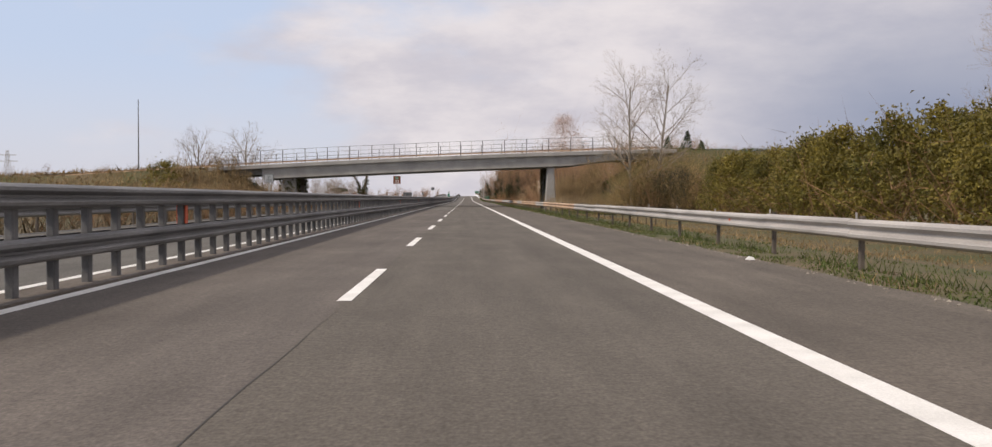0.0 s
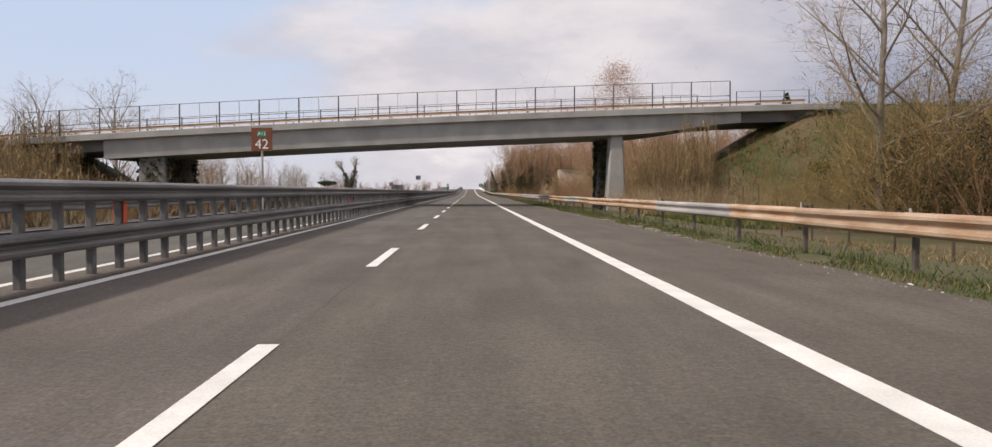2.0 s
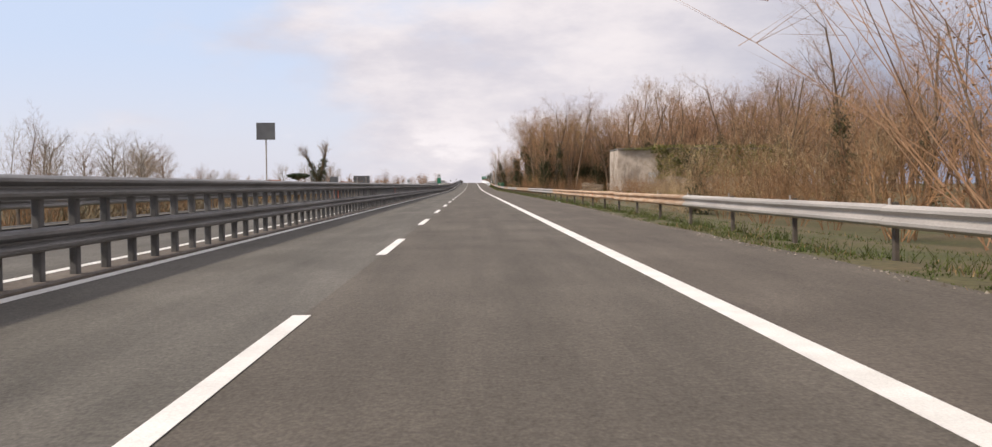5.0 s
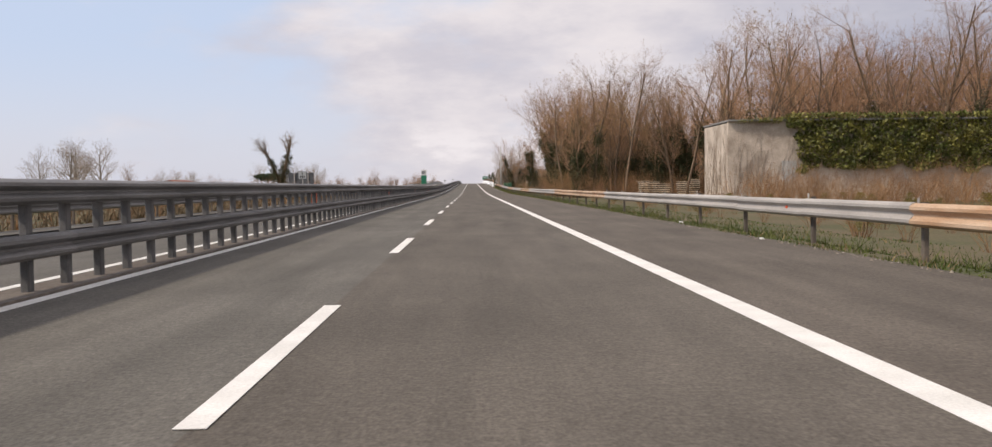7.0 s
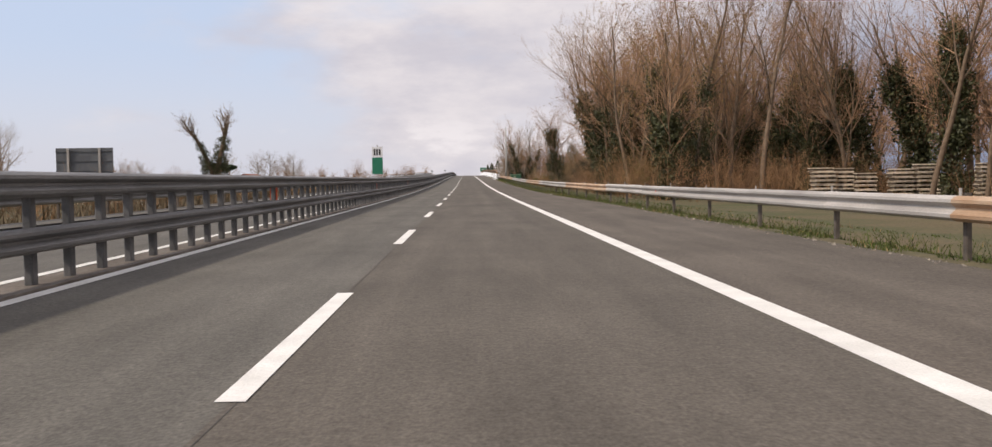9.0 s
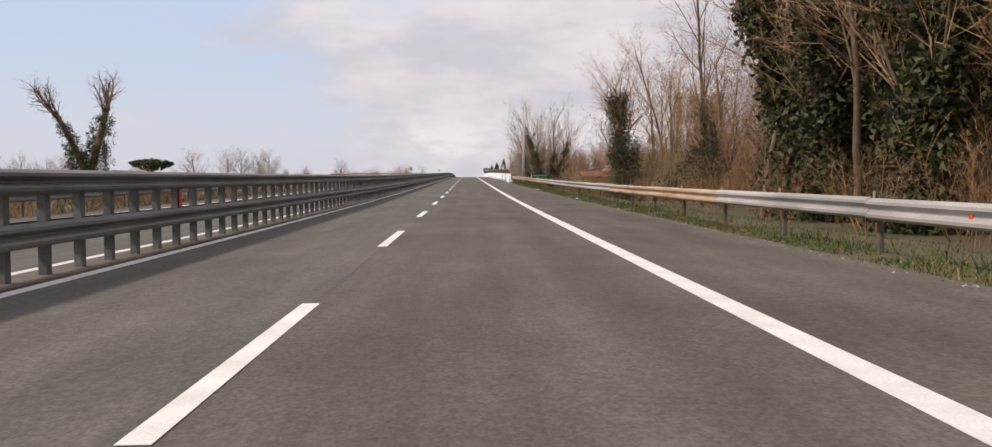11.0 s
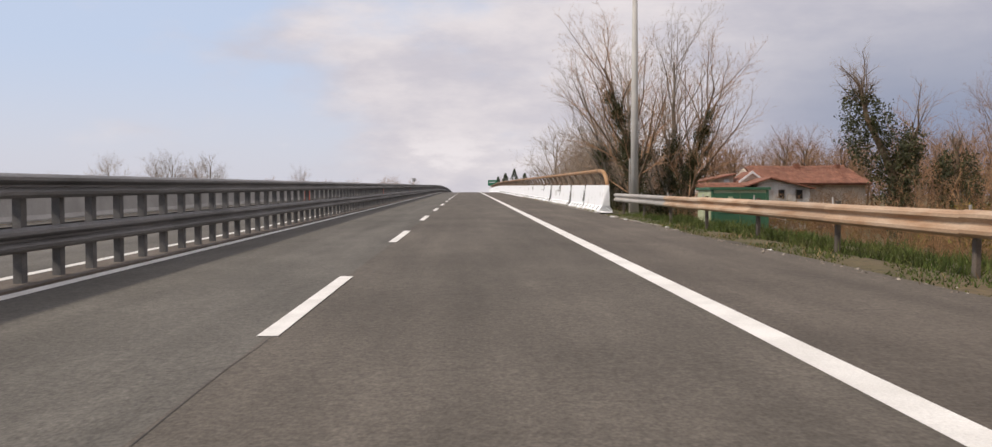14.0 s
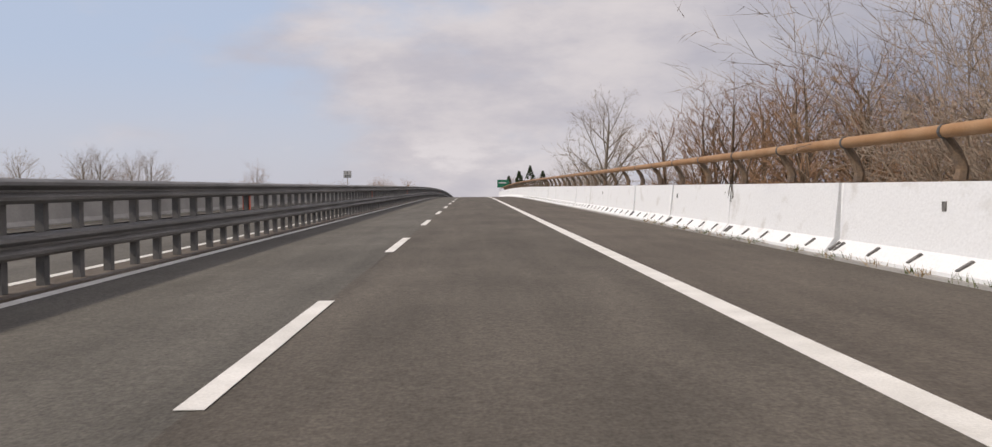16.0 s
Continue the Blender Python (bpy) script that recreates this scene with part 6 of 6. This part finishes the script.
for x, y, w, d, h, wall, label in ((-37, 318, 6, 8, 2.0, PLASTER, "low beige plaster outbuilding with a tile roof"), (-41, 338, 5, 7, 2.1, CONCRETE, "low grey concrete shed with a tile roof"),
                                   (-36, 352, 5, 6, 1.8, PLASTER, "low beige plaster outbuilding with a tile roof"), (-38, 424, 7, 9, 2.0, ROOF, "low red-brown brick shed with a tile roof"),
                                   (-35, 443, 4, 5, 1.9, PLASTER, "low beige plaster outbuilding with a tile roof"), (-40, 245, 6, 8, 1.9, PLASTER, "low beige plaster outbuilding with a tile roof")):
    shed(x, y, w, d, h, wall, label)


def garden_wall():
    """A pale wall of slabs between posts beside the sheds."""
    top = thing("garden_wall", "pale grey garden wall of concrete slabs between posts", "wall")
    slab = Geo().box(-0.05, 0.08, -0.2, 0.05, 2.92, 1.15, 0.01).mesh("slab", CONCRETE)
    post = Geo().box(-0.09, -0.08, -0.2, 0.09, 0.08, 1.25, 0.02).mesh("post", CONCRETE)
    for i in range(18):
        y = 452 + 3.0 * i
        at = Matrix.Translation((-30.5, y, land(-30.5, y)))
        part("slab", slab, CONCRETE, top, at=at)
        part("post", post, CONCRETE, top, at=at)


garden_wall()


def umbrella_pine(x, y, height, width):
    base = land(x, y)
    top = thing("umbrella_pine", "dark flat-topped umbrella pine across the motorway", "tree", "pines", at=Matrix.Translation((x, y, base)))
    part("trunk", Geo().tube([(0, 0, -0.2), (0.2, 0, height * 0.5), (0, 0, height * 0.8)], [0.3, 0.25, 0.15], 8), BARK, top, smooth=True)
    r, g = random.Random(41), Geo()
    for _ in range(1500):
        a, d = r.uniform(0, 6.3), width * 0.5 * r.random() ** 0.5
        z = height - 0.9 * (2 * d / width) ** 2 - r.uniform(0, 2.6) * (1.1 - (2 * d / width) ** 2)
        g.leaf((math.cos(a) * d, math.sin(a) * d, z), r.uniform(0.25, 0.5), r, 1.0)
    part("crown", g, PINE, top)


umbrella_pine(-71, 538, 8.2, 9.4)


def marker_plate(x, y, size, z, rows=()):
    top = thing("marker_plate", "small grey marker plate with dark figures on a median post", "road sign", "median plates", at=Matrix.Translation((x, y, road_z(y))))
    part("post", Geo().tube([(0, 0.03, 0), (0, 0.03, z + size)], [0.025, 0.025], 6, True), STEEL, top)
    part("frame", Geo().box(-size * 0.55, -0.012, z, size * 0.55, 0.012, z + size, 0.01), SIGN_BACK, top)
    if rows is None:
        return
    part("panel", Geo().box(-size * 0.49, -0.016, z + 0.05 * size, size * 0.49, -0.013, z + size * 0.95), PLATE, top)
    face = Matrix.Rotation(radians(90), 4, "X")
    for k, text in enumerate(rows):
        lettering(text, size * 0.46, BLACK_SIGN, top, Matrix.Translation((0, -0.019, z + size * (0.70 - 0.42 * k))) @ face)
    if not rows:
        part("bar", Geo().box(-size * 0.05, -0.019, z + 0.58 * size, size * 0.05, -0.0165, z + 0.86 * size), BLACK_SIGN, top)
        for k in (-1, 0, 1):
            part("bar", Geo().box(size * (0.24 * k - 0.07), -0.019, z + 0.16 * size, size * (0.24 * k + 0.07), -0.0165, z + 0.44 * size), BLACK_SIGN, top)


marker_plate(-5.95, 27.2, 0.25, 1.57, ("III", "124"))
marker_plate(-5.9, 167.5, 0.5, 2.5, None)
marker_plate(-5.9, 181.5, 0.34, 1.2, None)
for y, size, z in ((128.5, 0.28, 1.55), (232.1, 0.27, 1.46), (420.8, 0.30, 1.65), (521.0, 0.34, 1.65)):
    marker_plate(-5.9, y, size, z)


def mast(x, y, h):
    top = thing("lamp_mast", "thin tall dark lamp mast on the far embankment", "pole", at=Matrix.Translation((x, y, land(x, y))))
    part("shaft", Geo().tube([(0, 0, -0.2), (0, 0, h)], [0.10, 0.05], 8, True), STEEL_POST, top)


mast(-44.0, 129.0, 9.6)


def pylon(x, y, h):
    top = thing("electricity_pylon", "distant grey lattice electricity pylon", "pylon", at=Matrix.Translation((x, y, land(x, y))))
    for a, b in ((-1, -1), (1, -1), (1, 1), (-1, 1)):
        part("leg", Geo().tube([(a * 3, b * 3, 0), (a * 0.5, b * 0.5, h)], [0.16, 0.1], 4), STEEL, top)
    for k in range(9):
        s0, s1 = 3 - 2.5 * k / 9, 3 - 2.5 * (k + 1) / 9
        for b in (-1, 1):
            part("brace", Geo().tube([(-s0, b * s0, h * k / 9), (s1, b * s1, h * (k + 1) / 9)], [0.08, 0.08], 3), STEEL, top)
            part("brace", Geo().tube([(s0, b * s0, h * k / 9), (-s1, b * s1, h * (k + 1) / 9)], [0.08, 0.08], 3), STEEL, top)
    for z, w in ((h * 0.78, 6), (h * 0.9, 5)):
        part("crossarm", Geo().box(-w, -0.2, z, w, 0.2, z + 0.35), STEEL, top)


pylon(-270, 575, 30)


def far_parapet():
    """The opposite carriageway's outer barrier where the road climbs onto the bridge."""
    top = thing("far_parapet", "pale concrete barrier with a tube rail across the opposite carriageway", "barrier")
    prof = [(-x - 13.65, z * 0.7) for x, z in JERSEY]
    ys = [418 + 10 * i for i in range(30)]
    part("barrier_wall", Geo().sweep(prof, [(0, y, road_z(y)) for y in ys]), CONCRETE, top)
    part("tube_rail", Geo().tube([(-14.0, y, road_z(y) + 1.25) for y in ys], [0.06] * len(ys), 8), RUST_TUBE, top)
    bracket = Geo().tube([(-14.15, 0, 0.78), (-14.2, 0, 1.0), (-14.02, 0, 1.22)], [0.05, 0.05, 0.04], 5).mesh("rail_post", STEEL_POST)
    for i in range(70):
        y = 419 + 3.6 * i
        part("rail_post", bracket, STEEL_POST, top, at=Matrix.Translation((0, y, road_z(y))))


far_parapet()


def litter():
    r = random.Random(77)
    for i in range(26):
        y = r.uniform(12, 450)
        x, s = verge_x(y) + r.uniform(-0.25, 0.35), r.uniform(0.04, 0.11)
        g = Geo()
        ring = [(math.cos(a) * s * r.uniform(0.6, 1.2), math.sin(a) * s * 1.5 * r.uniform(0.6, 1.2)) for a in (0, 1, 2, 3, 4, 5)]
        g.v = [(px, py, 0.0) for px, py in ring] + [(px * 0.6, py * 0.6, s * r.uniform(0.3, 0.6)) for px, py in ring]
        g.f = [(k, (k + 1) % 6, 6 + (k + 1) % 6, 6 + k) for k in range(6)] + [tuple(range(6, 12))]
        single("stone", g, LITTER, "small pale stone or scrap on the verge edge", "stone", "verge scraps",
               at=Matrix.Translation((x, y, max(land(x, y) + 0.02, road_z(y) if x < verge_x(y) - 0.1 else -9))))


litter()


def cypress(x, y, h):
    top = thing("cypress", "dark green conifer rising behind the roadside", "tree", "cypresses", at=Matrix.Translation((x, y, land(x, y))))
    part("trunk", Geo().tube([(0, 0, -0.2), (0, 0, h * 0.5)], [0.2, 0.1], 6), BARK, top)
    r, g = random.Random(int(x * 10)), Geo()
    for _ in range(700):
        z, a = h * (0.08 + 0.92 * r.random()), r.uniform(0, 6.3)
        w = h * 0.17 * math.sin(math.pi * min(1, (z / h) ** 0.7)) * r.uniform(0.5, 1.1) + 0.1
        g.leaf((math.cos(a) * w, math.sin(a) * w, z), r.uniform(0.2, 0.4), r)
    part("crown", g, PINE, top)


for x, y, h in ((42, 181, 14.5), (38.5, 182, 13.5), (45.5, 184, 13), (11.5, 700, 9), (14.5, 706, 11), (18, 712, 10), (10.5, 735, 8)):
    cypress(x, y, h)


def exit_sign():
    x, y = 7.4, 690
    top = thing("direction_sign", "distant green motorway direction sign on two posts", "road sign", at=Matrix.Translation((x, y, road_z(y) - 0.1)))
    part("panel", Geo().box(-1.3, -0.03, 2.6, 1.3, 0.03, 4.3), GREEN_SIGN, top)
    part("bar", Geo().box(-0.9, -0.045, 3.5, 0.7, -0.032, 3.75), WHITE_SIGN, top)
    for a in (-0.7, 0.7):
        part("post", Geo().box(a - 0.05, 0.035, -0.2, a + 0.05, 0.12, 4.2), STEEL, top)


exit_sign()
